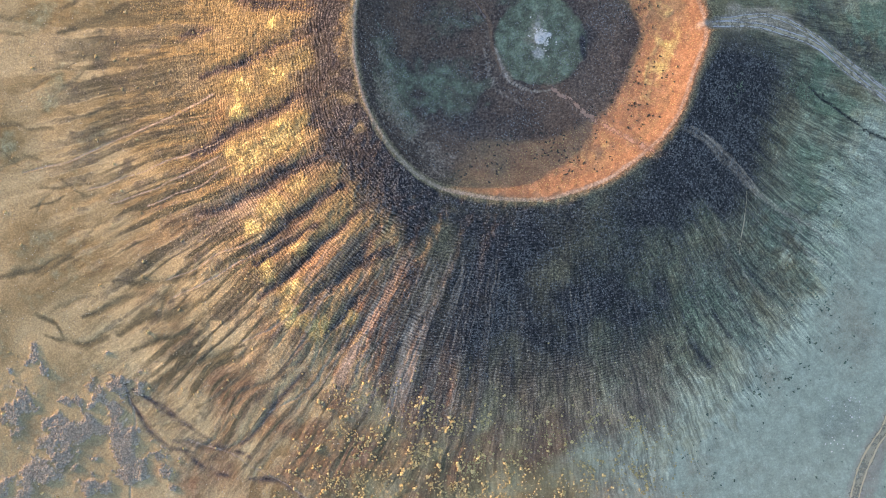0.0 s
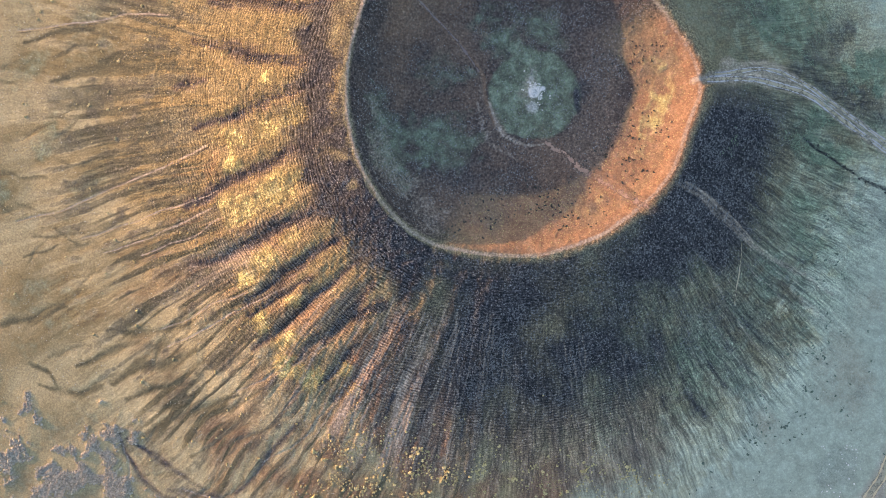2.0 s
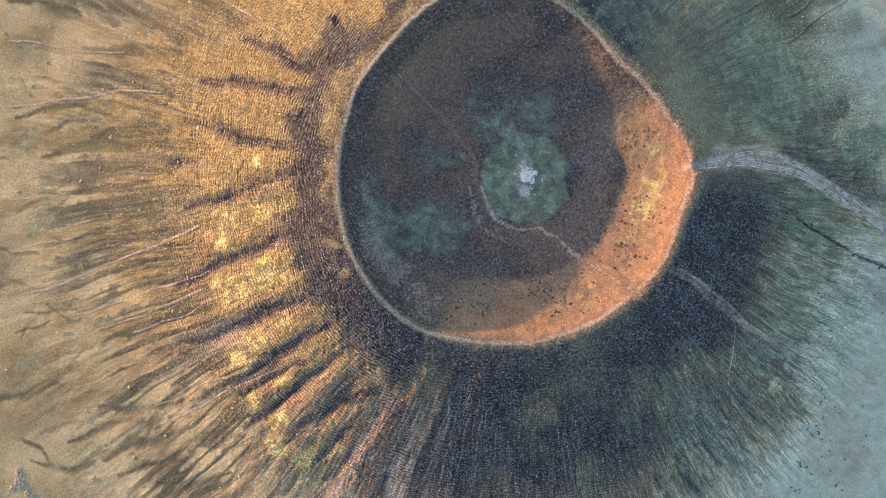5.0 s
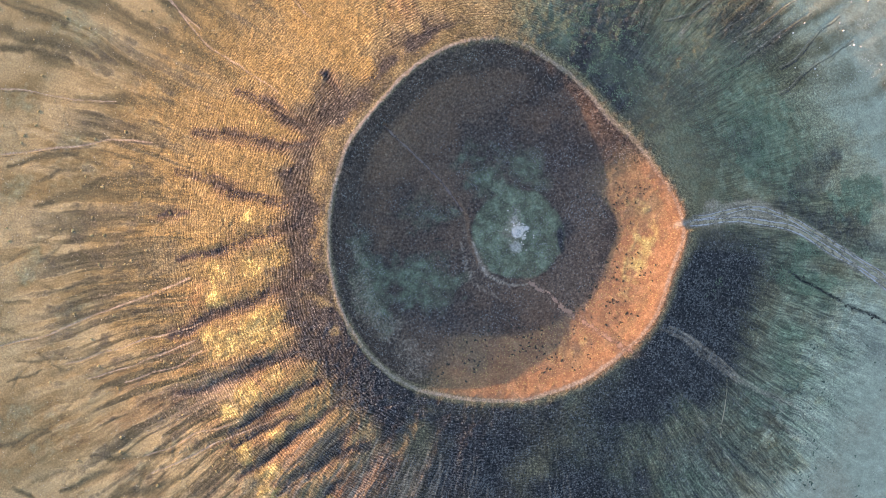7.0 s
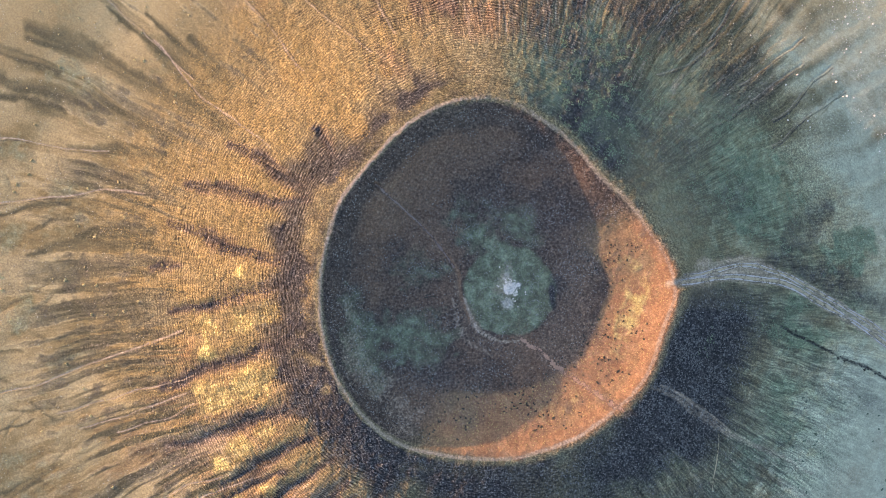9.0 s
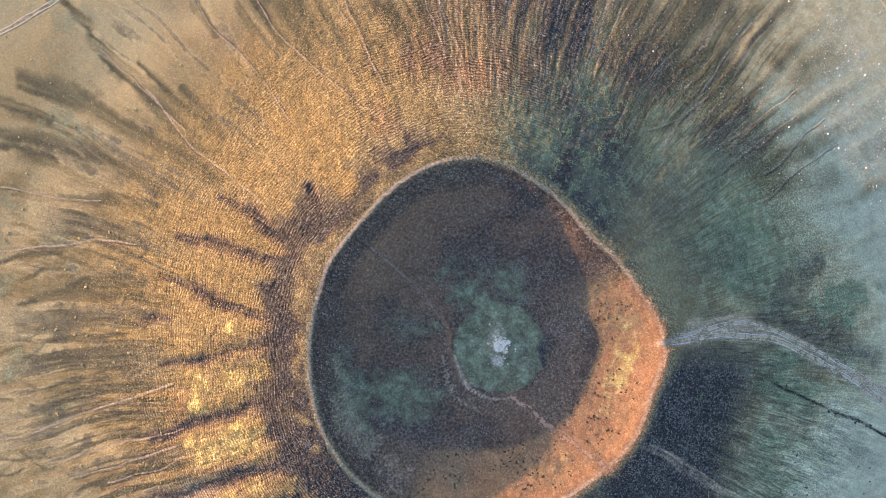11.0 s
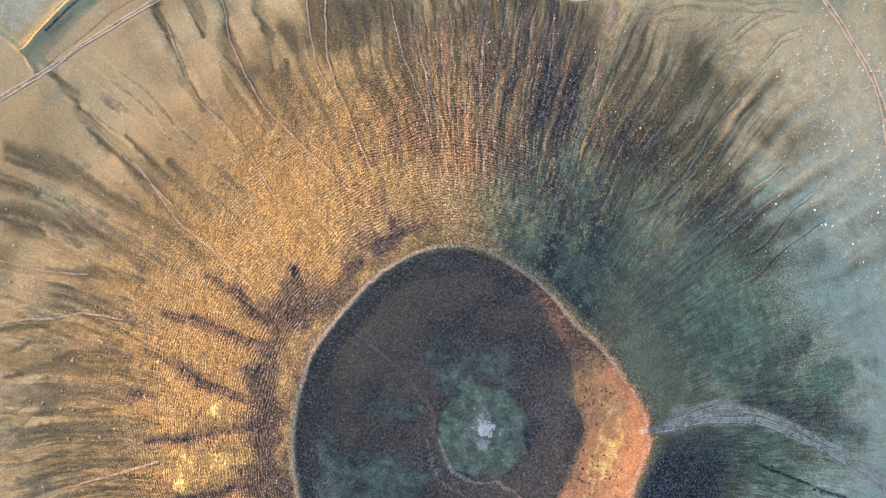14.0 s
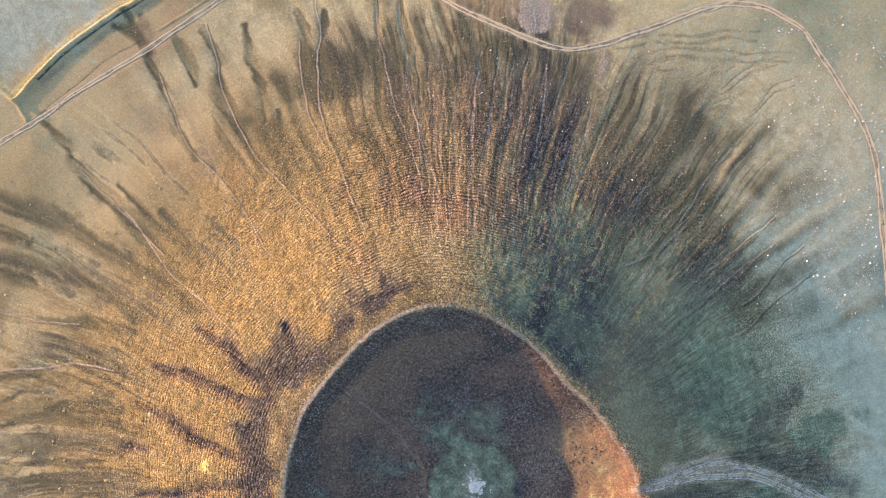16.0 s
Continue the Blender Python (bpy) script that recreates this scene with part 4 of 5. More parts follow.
for points, width in (
        ([(138, 200), (128, 191), (116, 184), (106, 180)], 1.0),
        ([(164, 238), (156, 228), (145, 213), (134, 200)], 1.0),
        ([(161, 162), (171, 168), (183, 181), (195, 191)], 0.8),
        ([(160, 150), (171, 158), (185, 168), (201, 179)], 0.8),
        ([(132, 159), (147, 168), (166, 181), (181, 191)], 0.8),
        ([(146, 178), (158, 186), (170, 195), (182, 203)], 0.8),
        ([(114, 203), (110, 198)], 1.5),
        ([(128, 225), (121, 217), (110, 205), (103, 197)], 0.6)):
    stroke("bare", points, width * 0.7, 0.55, 0.3, 1.0, False)
    stroke("scrub_shade", [(x + 0.8, y - 0.8) for x, y in points], width * 0.8, 0.7, 0.0, 1.0, False)
for points, width in (
        ([(-121, -91), (-109, -95), (-90, -104), (-71, -114), (-60, -121)], 0.8),
        ([(-153, -62), (-148, -75), (-148, -94), (-150, -119)], 0.9),
        ([(-81, -77), (-64, -66), (-53, -54)], 0.9),
        ([(-93, -44), (-68, -31), (-48, -20)], 0.9)):
    stroke("bare", points, width * 0.8, 0.6, 0.2, 1.2, False)

# crater floor: the mound in its middle, turf, old path lines
masks["red"] += smooth(-4, -12, Q) * np.clip(0.3 + 0.3 * LARGE + 0.2 * MEDIUM, 0, 1)
blot("heather", 40, 138, 56, 22, 0.3, -8, 0, 0.8, 0.3)
blot("scrub_shade", 52, 132, 40, 22, 0.4, -20, 0, 1.0, 0.2)
blot("scrub_shade", 62, 112, 14, 18, 0.5, 22, 0, 1.0, 0.2)
# dark strip below the western wall, partly its shade painted in
blot("scrub_shade", -22, 92, 13, 42, 0.62, 4, 0, 0.8, 0.25)
blot("scrub_shade", 0, 116, 22, 16, 0.5, 30, 0, 1.0, 0.2)
blot("heather", 18, 42, 42, 13, 0.45, -10, 0, 0.9, 0.3)
blot("scrub_shade", 10, 52, 11, 7, 0.7, 0, 0, 1.0, 0.2)
blot("scrub_shade", -6, 56, 16, 10, 0.45, -40, 0, 1.0, 0.2)
blot("heather", 62, 70, 16, 26, 0.6, 0, 0, 0.9, 0.3)
blot("heather", 66, 98, 12, 24, 0.6, 10, 0, 0.9, 0.3)
blot("green", 1, 69, 19, 12, 0.6, 10, 0, 0.9, 0.2)
blot("green", -5, 62, 7, 6, 0.6, 0, 0, 1.2, 0.2)
blot("green", 29, 110, 18, 10, 0.6, -30, 0, 1.0, 0.2)
blot("green", 40, 114, 15, 8, 0.5, -20, 0, 1.0, 0.2)
blot("green", 2, 96, 16, 12, 0.3, 20, 0, 1.0, 0.15)
blot("green", -20, 70, 6, 22, 0.5, 14, 0, 1.2, 0.2)
turf = np.clip(1.6 * masks["green"] - 0.3, 0, 1) * smooth(-8, -14, Q)
masks["scrub_shade"] *= 1 - 0.5 * turf
masks["heather"] *= 1 - 0.7 * turf
disc = np.hypot(GX - 41, GY - 87) + 0.9 * MEDIUM + 0.7 * MID
for key in ("scrub_shade", "heather"):
    masks[key] *= 1 - 0.9 * smooth(20.5, 18, disc)
masks["green"] = np.maximum(masks["green"], 0.6 * smooth(20.5, 18, disc))
blot("scrub_shade", 58.5, 85, 2.0, 6.5, 0.95, 4, 0, 1.2, 0.3)
blot("scrub_shade", 61, 90, 3, 6, 0.6, 10, 0, 1.4, 0.2)
blot("pale", 40, 88, 15, 15, 0.5, 0, 0.5, 0.4, 0.2)
blot("bare", 39.5, 90, 5, 10, 0.5, 0, 0.4, 0.9, 0.2)
blot("ash", 41.0, 88.6, 3.4, 2.9, 1.0, 30, 0.4, 0.5)
blot("ash", 44.0, 89.6, 2.0, 1.5, 0.9, 20, 0.2, 0.5)
blot("ash", 39.5, 94.5, 2.4, 5, 0.32, 0, 0, 1.4, 0.3)
blot("ash", 40, 82.5, 3.6, 2.6, 0.45, 0, 0, 1.4, 0.3)
blot("red", 52, 140, 24, 12, 0.35, 0, 0, 1.0, 0.2)
blot("red", 43, 25, 4, 7, 0.9, 0, 0, 0.6)
masks["red"] *= 1 - 0.85 * INSIDE * np.clip(masks["green"], 0, 1)
masks["scrub_shade"] *= 1 - 0.45 * smooth(-1, -6, Q) * (1 - smooth(24, 20, disc))
# the old path that comes down from the north-western rim and bends round the mound
stroke("heather", [(-14, 131), (-4, 122), (5, 114), (13, 104), (19, 95), (21, 84), (24, 75)], 3.0, 0.5, 0.2, 0.8)
stroke("red", [(-14, 131), (-4, 122), (5, 114), (13, 104), (19, 95), (21, 84), (24, 75)], 2.2, 0.8, 0.0, 0.8)
stroke("heather", [(18, 97), (20, 86), (22, 78), (27, 71), (35, 66)], 5.5, 0.6, 0.0, 1.5)
stroke("bare", [(22, 84), (25, 75), (30, 70), (37, 67), (45, 67)], 1.7, 0.7, 0.25, 0.8)
stroke("bare", [(16, 84), (19, 76), (25, 67), (33, 61)], 2.2, 0.38, 0.0, 1.5)
# pale tussocks below the western wall
for x, y, r in ((-25, 78, 4), (-22, 66, 5), (-18, 54, 6), (-10, 44, 6), (-2, 38, 7)):
    blot("bare", x, y, r * 0.8, r * 1.3, 0.3, 15, 0, 1.8, 0.1)

# the eastern shoulder, with hollows on both sides of the worn way down
blot("bare", 138, 96, 24, 5.5, 0.55, -4, 0, 0.6)
stroke("bare", [(104, 91), (116, 92.5), (130, 94.5), (143, 95)], 4.5, 0.75, 0.2, 1.0)
stroke("bare", [(143, 95), (166, 89), (199, 73), (236, 50)], 4.0, 0.5, 0.2, 1.0)
# dark cover stands for the shade in the hollows and behind the ridge
for points, width in (
        ([(153, 100), (168, 97), (184, 92), (201, 86), (216, 79)], 8.6),
        ([(179, 50), (192, 42), (204, 36), (218, 29)], 8.9),
        ([(160, 104), (176, 115), (190, 123)], 6.5)):
    stroke("scrub_shade", points, width * 1.9, 0.6, 1.4, 2.5)
blot("scrub_shade", 178, 116, 30, 12, 0.25, 35, 0, 1.0)
blot("green", 150, 130, 18, 12, 0.85, 40, 0, 1.4)
blot("pale", 152, 128, 24, 15, 0.4, 40, 0, 1.2, 0.15)
blot("green", 200, 106, 22, 14, 0.75, 30, 0, 1.0)
blot("pale", 204, 108, 20, 12, 0.5, 30, 0, 1.0, 0.2)
blot("green", 172, 60, 18, 6, 0.8, -30, 0, 1.2)

# a faint old track down the heath
stroke("bare", [(98, 49), (109, 43), (122, 34), (134, 26), (150, 18), (166, 10), (182, 2)], 3.0, 0.5, 0.2, 0.8)
stroke("bare", [(101, 50), (112, 44), (125, 35), (137, 26)], 1.6, 0.7, 0.15, 0.8)

# dry pond hollows in the east
blot("scrub_shade", 191, -81, 11.5, 10, 0.5, 20, -0.5, 0.9, 0.4)
blot("scrub_shade", 199, -44, 9, 10, 0.5, 30, -0.4, 0.9, 0.4)
blot("pale", 190, -70, 26, 42, 0.9)

stroke("red", [(224, -66), (215, -84), (208, -96), (203, -108), (200, -122)], 9, 0.5, 0, 1.0, False)
stroke("bare", [(224, -66), (215, -84), (208, -96), (203, -108), (200, -122)], 10, 0.6, 0, 1.0, False)

# rocky ground in the south-west
for x, y, rx, ry, turn in ((-171, -82, 20, 11, 35), (-188, -105, 13, 11, 60), (-160, -68, 10, 5, 30), (-195, -66, 4, 10, 5), (-150, -98, 9, 10, 0), (-205, -80, 6, 12, 0), (-203, -116, 11, 6, 20), (-172, -112, 11, 10, 0), (-132, -106, 6, 8, 20)):
    blot("rock", x, y, rx * 1.5, ry * 1.5, 0.85, turn, 0.3, 1.2)
masks["rock"] *= smooth(-0.55, 0.25, fbm(GX, GY, 9, 4, 2, 0.6))
blot("gold", -178, -92, 62, 44, 0.5)
blot("pale", -178, -92, 62, 44, 1.0)
Z += masks["rock"] * (0.7 * np.abs(fbm(GX, GY, 6, 4, 1, 0.6)) + 0.3 * LITTLE)

# spoil heap and pad by the northern track
blot("red", 58, 300, 28, 13, 0.55, -20, 0.3, 0.9)
blot("bare", 68, 299, 11, 13, 0.8, 0, 0.0, 1.1)
# the heap's shadow on its eastern side, painted as a dark patch
blot("heather", 94, 301, 16, 11, 0.7, 10, 0, 0.8, 0.2)
blot("bare", 102, 275, 3.6, 9, 0.6, -15, 0.12, 0.9)
blot("gold", 102, 275, 4, 9, 0.9, -15, 0, 0.8)
blot("gold", 66, 273, 6, 3.5, 0.6, -10)

masks["scrub_shade"] *= 1 - 0.42 * sector(ANGLE, 304, 347, 7) * smooth(30, 58, Q + 8 * RIB_FINE)
masks["green"] *= 1 - 0.5 * sector(ANGLE, 300, 347, 7) * smooth(30, 58, Q)
masks["sere_shade"] = np.maximum(masks["sere_shade"], sector(ANGLE, 300, 348, 8) * smooth(32, 66, Q) * np.clip(0.42 + 0.25 * RIB_THIN + 0.2 * MEDIUM, 0, 1))

# cone's shade in the cover: the eastern plain is grey-green where the west is straw-coloured
masks["sere_shade"] = np.maximum(masks["sere_shade"], sector(BEARING, 282, 36, 12) * np.clip(masks["pale"], 0, 1))

# tussocks, smoothed where the ground is worn
worn = np.clip(masks["bare"] * 1.5, 0, 1)
calm = 1 - 0.78 * smooth(60, 130, Q)
rugged = 1 + 0.9 * sector(ANGLE, 60, 265, 14) * smooth(4, 12, Q) * smooth(120, 85, Q)
Z += (0.14 * calm * LITTLE + 0.10 * calm * rugged * fbm(GX, GY, 1.7, 2, 1) + 0.16 * calm * np.clip(masks["scrub_shade"], 0, 1) * fbm(GX, GY, 2.0, 2, 6)) * (1 - 0.85 * worn)
masks["even"] = np.maximum.reduce([
    smooth(65, 130, Q) * (1 - 0.22 * sector(ANGLE, 160, 266, 12)),
    0.66 * smooth(-2, -8, Q),
    0.72 * east_wall,
    0.72 * sector(ANGLE, 352, 82, 8) * smooth(2, 8, Q) * smooth(95, 60, Q) * (1 - 0.5 * sector(ANGLE, 60, 90, 8) * smooth(30, 50, Q)),
    0.5 * sector(ANGLE, 320, 360, 8) * smooth(30, 60, Q)])
masks["terrace"] += np.clip(OUTSIDE * smooth(3, 12, Q) * smooth(105, 70, Q) * (0.6 * sector(ANGLE, 70, 140, 12) + 0.7 * sector(ANGLE, 140, 222, 12) + 0.6 * sector(ANGLE, 222, 290, 8)) * (0.75 + 0.3 * MEDIUM) + OUTSIDE * smooth(95, 60, Q) * 0.5 * np.clip(masks["heather"] + sector(ANGLE, 138, 240, 10) * smooth(8, 14, Q) * smooth(32, 24, Q), 0, 1), 0, 1)
Z += 0.036 * masks["terrace"] * np.sin(PHASE) * np.clip(0.75 + 0.8 * MID, 0, 1.2) * (1 - worn)
masks["wash"] = np.clip(OUTSIDE * smooth(8, 34, Q) * smooth(210, 150, Q + 20 * LARGE) * (0.4 + 0.55 * sector(ANGLE, 198, 108, 14) - 0.2 * sector(ANGLE, 104, 150, 10) * smooth(50, 80, Q) + 0.25 * sector(ANGLE, 155, 198, 14) * smooth(50, 80, Q) - 0.25 * sector(ANGLE, 10, 72, 10)) * (1 - (0.4 + 0.5 * sector(ANGLE, 266, 70, 12)) * plain) * (0.85 + 0.4 * MEDIUM), 0, 1)

masks["wash"] = np.clip(masks["wash"] + 0.45 * sector(ANGLE, 268, 350, 10) * smooth(14, 36, Q) * smooth(135, 100, Q), 0, 1)


# earth banks and ditches of the old enclosure in the north-west
def bank(points, height, half):
    at, d, s = away(points, half * 4 + 4, 0.6)
    Z[at] += height * smooth(half, 0.25 * half, d)
    masks["pale"][at] = np.maximum(masks["pale"][at], (1.0 if height > 1 else 0.4) * smooth(half * 1.3, half * 0.4, d))


WEST_ARM = [(-240, 300), (-196, 270), (-185, 263), (-177, 257)]
NORTH_ARM = [(-177, 257), (-168, 268), (-156, 280), (-142, 291), (-127, 301), (-119, 306), (-96, 321)]


def beside(points, x, y):
    return [(a + x, b + y) for a, b in points]


# outer faces of the banks: sunlight painted on as bright grass
stroke("straw", beside(NORTH_ARM, -1.7, 1.5), 3.0, 0.5, -0.3, 1.0, False)
stroke("straw", beside(WEST_ARM, 1.0, 1.6), 2.6, 0.45, -0.2, 1.0, False)
bank(NORTH_ARM, 1.0, 1.5)
bank(WEST_ARM, 0.9, 1.5)
bank([(-177, 257), (-171, 246)], 0.7, 1.3)
bank([(-171, 246), (-149, 264), (-131, 278), (-109, 291), (-88, 304), (-72, 315)], 0.14, 0.8)
# the bank's shaded south-east edge painted as a dark line, then the ditch
stroke("scrub_shade", beside(NORTH_ARM[1:], 1.1, -1.0), 0.8, 0.8, 0.4, 0.5, False)
stroke("scrub_shade", beside(NORTH_ARM[1:], 3.6, -3.1), 3.6, 0.36, 0.35, 1.5, False)
stroke("scrub_shade", [(-171, 246), (-149, 264), (-131, 278), (-109, 291)], 0.9, 0.5, 0.2, 0.8, False)
stroke("scrub_shade", [(-118, 298), (-114, 288), (-111, 280)], 6.0, 0.6, 0.0, 2.0)
blot("sere_shade", -184, 306, 62, 40, 0.9, 32, 0, 0.5, 0.4)
stroke("scrub_shade", [(160, 71), (177, 63), (187, 59), (197, 54), (208, 50), (215, 47), (236, 36)], 1.2, 0.9, 0.9, 0.8, False)


def sheet(name, zz, material_of):
    nx, ny = zz.shape
    me = bpy.data.meshes.new(name)
    me.vertices.add(nx * ny)
    me.vertices.foreach_set("co", np.stack([GX, GY, zz], -1).astype(np.float32).ravel())
    k = (np.arange(nx - 1)[:, None] * ny + np.arange(ny - 1)[None, :]).ravel()
    quads = np.stack([k, k + ny, k + ny + 1, k + 1], -1).astype(np.int32).ravel()
    me.loops.add(len(quads))
    me.loops.foreach_set("vertex_index", quads)
    me.polygons.add(len(k))
    me.polygons.foreach_set("loop_start", np.arange(0, len(quads), 4, dtype=np.int32))
    me.polygons.foreach_set("use_smooth", np.ones(len(k), bool))
    me.update(calc_edges=True)
    for key, v in masks.items():
        me.attributes.new(key, "FLOAT", "POINT").data.foreach_set("value", np.clip(v, 0, 1).astype(np.float32).ravel())
    me.attributes.new("phase", "FLOAT", "POINT").data.foreach_set("value", PHASE.astype(np.float32).ravel())
    bow = np.radians(ANGLE) * 115 + 0.9 * MEDIUM + 0.22 * MID + 0.10 * LITTLE
    me.attributes.new("downhill", "FLOAT_VECTOR", "POINT").data.foreach_set("vector", np.stack([bow, Q, 0 * Q], -1).astype(np.float32).ravel())
    me.materials.append(material_of)
    return new(name, me)


# ---- tracks: a worn bed with two wheel tracks, draped over the ground ----
def height(x, y):
    """The ground's height at places given as arrays."""
    i = np.clip(np.searchsorted(xs, x) - 1, 0, len(xs) - 2)
    j = np.clip(np.searchsorted(ys, y) - 1, 0, len(ys) - 2)
    u, v = (x - xs[i]) / (xs[i + 1] - xs[i]), (y - ys[j]) / (ys[j + 1] - ys[j])
    return (Z[i, j] * (1 - u) + Z[i + 1, j] * u) * (1 - v) + (Z[i, j + 1] * (1 - u) + Z[i + 1, j + 1] * u) * v


def flatten(points, half, worn=0.5):
    """Grade the ground under a track, so that it runs evenly along it."""
    at, d, s = away(points, half * 3)
    p = along(points, 3.0)
    h = height(p[:, 0], p[:, 1])
    h = np.convolve(np.pad(h, 3, mode="edge"), np.ones(7) / 7, mode="valid")
    level = np.interp(s, np.linspace(0, 1, len(p)), h)
    k = smooth(half * 1.8, half, d)
    Z[at] = Z[at] * (1 - k) + level * k
    masks["bare"][at] = np.maximum(masks["bare"][at], worn * smooth(half * 1.9, half * 0.6, d))


def strip(name, points, offset, width, mat, lift, seed, parent=None, label=""):
    """A ragged ribbon on the ground, offset metres to the right of the line."""
    p = along(points, 0.8)
    t = np.gradient(p, axis=0)
    t /= np.linalg.norm(t, axis=1)[:, None]
    side = np.stack([t[:, 1], -t[:, 0]], -1)
    far = np.concatenate([[0], np.cumsum(np.hypot(*np.diff(p, axis=0).T))])
    drift = 0.45 * fbm(far, far * 0 + seed, 14, 2, seed)
    rows = []
    for k in np.linspace(-1, 1, 5):
        ragged = 1 + 0.35 * fbm(far, far * 0 + 9 * seed + 3 * np.sign(k), 2.5, 2, seed)
        rows.append(p + side * (offset + drift + k * width / 2 * ragged)[:, None])
    co = np.stack(rows, 1)
    z = height(co[..., 0], co[..., 1]) + lift + np.array([-0.06, 0.01, 0.0, 0.01, -0.06])
    verts = np.concatenate([co, z[..., None]], -1).reshape(-1, 3)
    me = bpy.data.meshes.new(name)
    faces = [(5 * a + b, 5 * a + b + 1, 5 * a + b + 6, 5 * a + b + 5) for a in range(len(p) - 1) for b in range(4)]
    me.from_pydata(verts.tolist(), [], [f[::-1] for f in faces])
    me.polygons.foreach_set("use_smooth", np.ones(len(faces), bool))
    me.update()
    edge = np.tile(np.abs(np.linspace(-1, 1, 5)), len(p)).astype(np.float32)
    me.attributes.new("edge", "FLOAT", "POINT").data.foreach_set("value", edge)
    me.materials.append(mat)
    ob = new(name, me)
    ob.parent = parent
    return tagged(ob, label)


TRACKS = [
    ("dirt_road", [(-256, 196), (-200, 228), (-184, 237), (-164, 249), (-149, 260), (-117, 280), (-96, 294), (-81, 305), (-56, 324)], 3.2, 1.1,
     "pale dirt track with two wheel ruts across dry grass"),
    ("dirt_road", [(4, 322), (28, 305), (44, 297), (62, 289), (80, 283), (94, 283), (111, 288), (130, 295), (154, 304), (171, 305), (184, 302), (198, 293), (207, 280), (216, 266), (227, 247), (233, 227), (235, 200), (236, 184), (238, 157)], 3.4, 1.40,
     "winding pale dirt track round the foot of the cone"),
    ("dirt_road", [(152, 302), (168, 308), (192, 316)], 3.0, 0.8, "faint branch of the dirt track through dry grass"),
    ("dirt_road", [(109, 91.3), (116, 92), (130, 93), (143, 92), (155, 91), (166, 88), (183, 80), (199, 72), (215, 63), (236, 49)], 3.6, 1.1,
     "pale dusty track climbing the eastern shoulder to the rim"),
    ("dirt_road", [(111, 93.3), (116, 94), (130, 97), (142, 98), (153, 95), (166, 91.5), (183, 84), (199, 76), (215, 67.5), (236, 54)], 2.8, 0.8,
     "second, fainter dusty track beside the way to the rim"),
    ("dirt_road", [(217, -70), (211, -85), (205, -94), (200, -105), (196, -119), (195, -132)], 7.5, 1.3, "broad reddish dirt road with several wheel ruts"),
]
PATHS = [
    ("footpath", [(86, 39), (78, 44), (69, 50), (60, 56), (51, 63), (45, 67)], 4.4, RED_EARTH, "reddish worn path down the inner crater wall"),
    ("footpath", [(-14, 131), (-4, 122), (5, 114), (13, 104), (18, 97)], 1.6, FAINT_PATH, "faint brown path across the crater floor"),
    ("footpath", [(131, 27), (132, 13), (132, -2)], 0.9, TRACK_BED, "thin faint path through dark heath"),
]
for name, points, wide, rut, label in TRACKS:
    flatten(points, wide / 2)
for name, points, wide, mat, label in PATHS:
    flatten(points, wide / 2, 0.15)
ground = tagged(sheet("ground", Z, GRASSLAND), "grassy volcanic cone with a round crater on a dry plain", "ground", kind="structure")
for number, (name, points, wide, rut, label) in enumerate(TRACKS):
    road = tagged(strip(name, points, 0, wide, TRACK_BED, 0.05, number), label, "dirt road", kind="structure")
    for k in (-0.26, 0.26):
        strip("wheel_track", points, k * wide, rut, FAINT_DUST if 100 < points[0][0] < 115 else PALE_DUST, 0.085, number + (7 if k > 0 else 0), road, "bare pale wheel rut")
for number, (name, points, wide, mat, label) in enumerate(PATHS):
    tagged(strip(name, points, 0, wide, mat, 0.05, 20 + number), label, "path", kind="structure")


# ---- plants and stones ----
def scatter(count, chance, box, seed):
    """Places on the ground inside the box (x0, y0, x1, y1), kept where chance(i, j) says so."""
    g = np.random.default_rng(seed)
    found = np.zeros((0, 2))
    for _ in range(60):
        p = np.stack([g.uniform(box[0], box[2], 20000), g.uniform(box[1], box[3], 20000)], -1)
        i, j = np.clip(np.searchsorted(xs, p[:, 0]), 1, len(xs) - 2), np.clip(np.searchsorted(ys, p[:, 1]), 1, len(ys) - 2)
        found = np.vstack([found, p[g.random(20000) < chance(i, j)]])
        if len(found) >= count:
            break
    return found[:count]


def lump(seed, lobes, flat, rough, level=1):
    """A clump of several rounded, uneven lobes, about one metre across."""
    g = random.Random(seed)
    bm = bmesh.new()
    for k in range(lobes):
        a, d = g.uniform(0, 6.283), (0.0 if k == 0 else g.uniform(0.2, 0.36))
        r = g.uniform(0.17, 0.30) if lobes > 1 else 0.5
        made = bmesh.ops.create_icosphere(bm, subdivisions=level, radius=r)["verts"]
        tall = flat * g.uniform(0.8, 1.25)
        for v in made:
            s = 1 + rough * noise.noise(v.co * 4.5 / max(r, 0.2) + Vector((seed * 3.1, k * 7.7, 0)))
            v.co = Vector((v.co.x * s + d * math.cos(a), v.co.y * s + d * math.sin(a), max(-0.08, v.co.z * s * tall + r * tall * 0.45)))
    me = bpy.data.meshes.new("clump")
    bm.to_mesh(me)
    bm.free()
    return me


def strew(name, places, meshes, size, mat, label, category, group, seed, sink=0.03):
    g = random.Random(seed)
    z = height(places[:, 0], places[:, 1])
    for me in meshes:
        if not me.materials:
            me.materials.append(mat)
    for (x, y), h in zip(places, z):
        ob = new(name, g.choice(meshes))
        s = g.uniform(*size) * g.uniform(0.75, 1.15)
        ob.location, ob.rotation_euler, ob.scale = (x, y, h - sink), (0, 0, g.uniform(0, 6.283)), (s * g.uniform(0.85, 1.2), s, s * g.uniform(0.8, 1.1))
        tagged(ob, label, category, group)


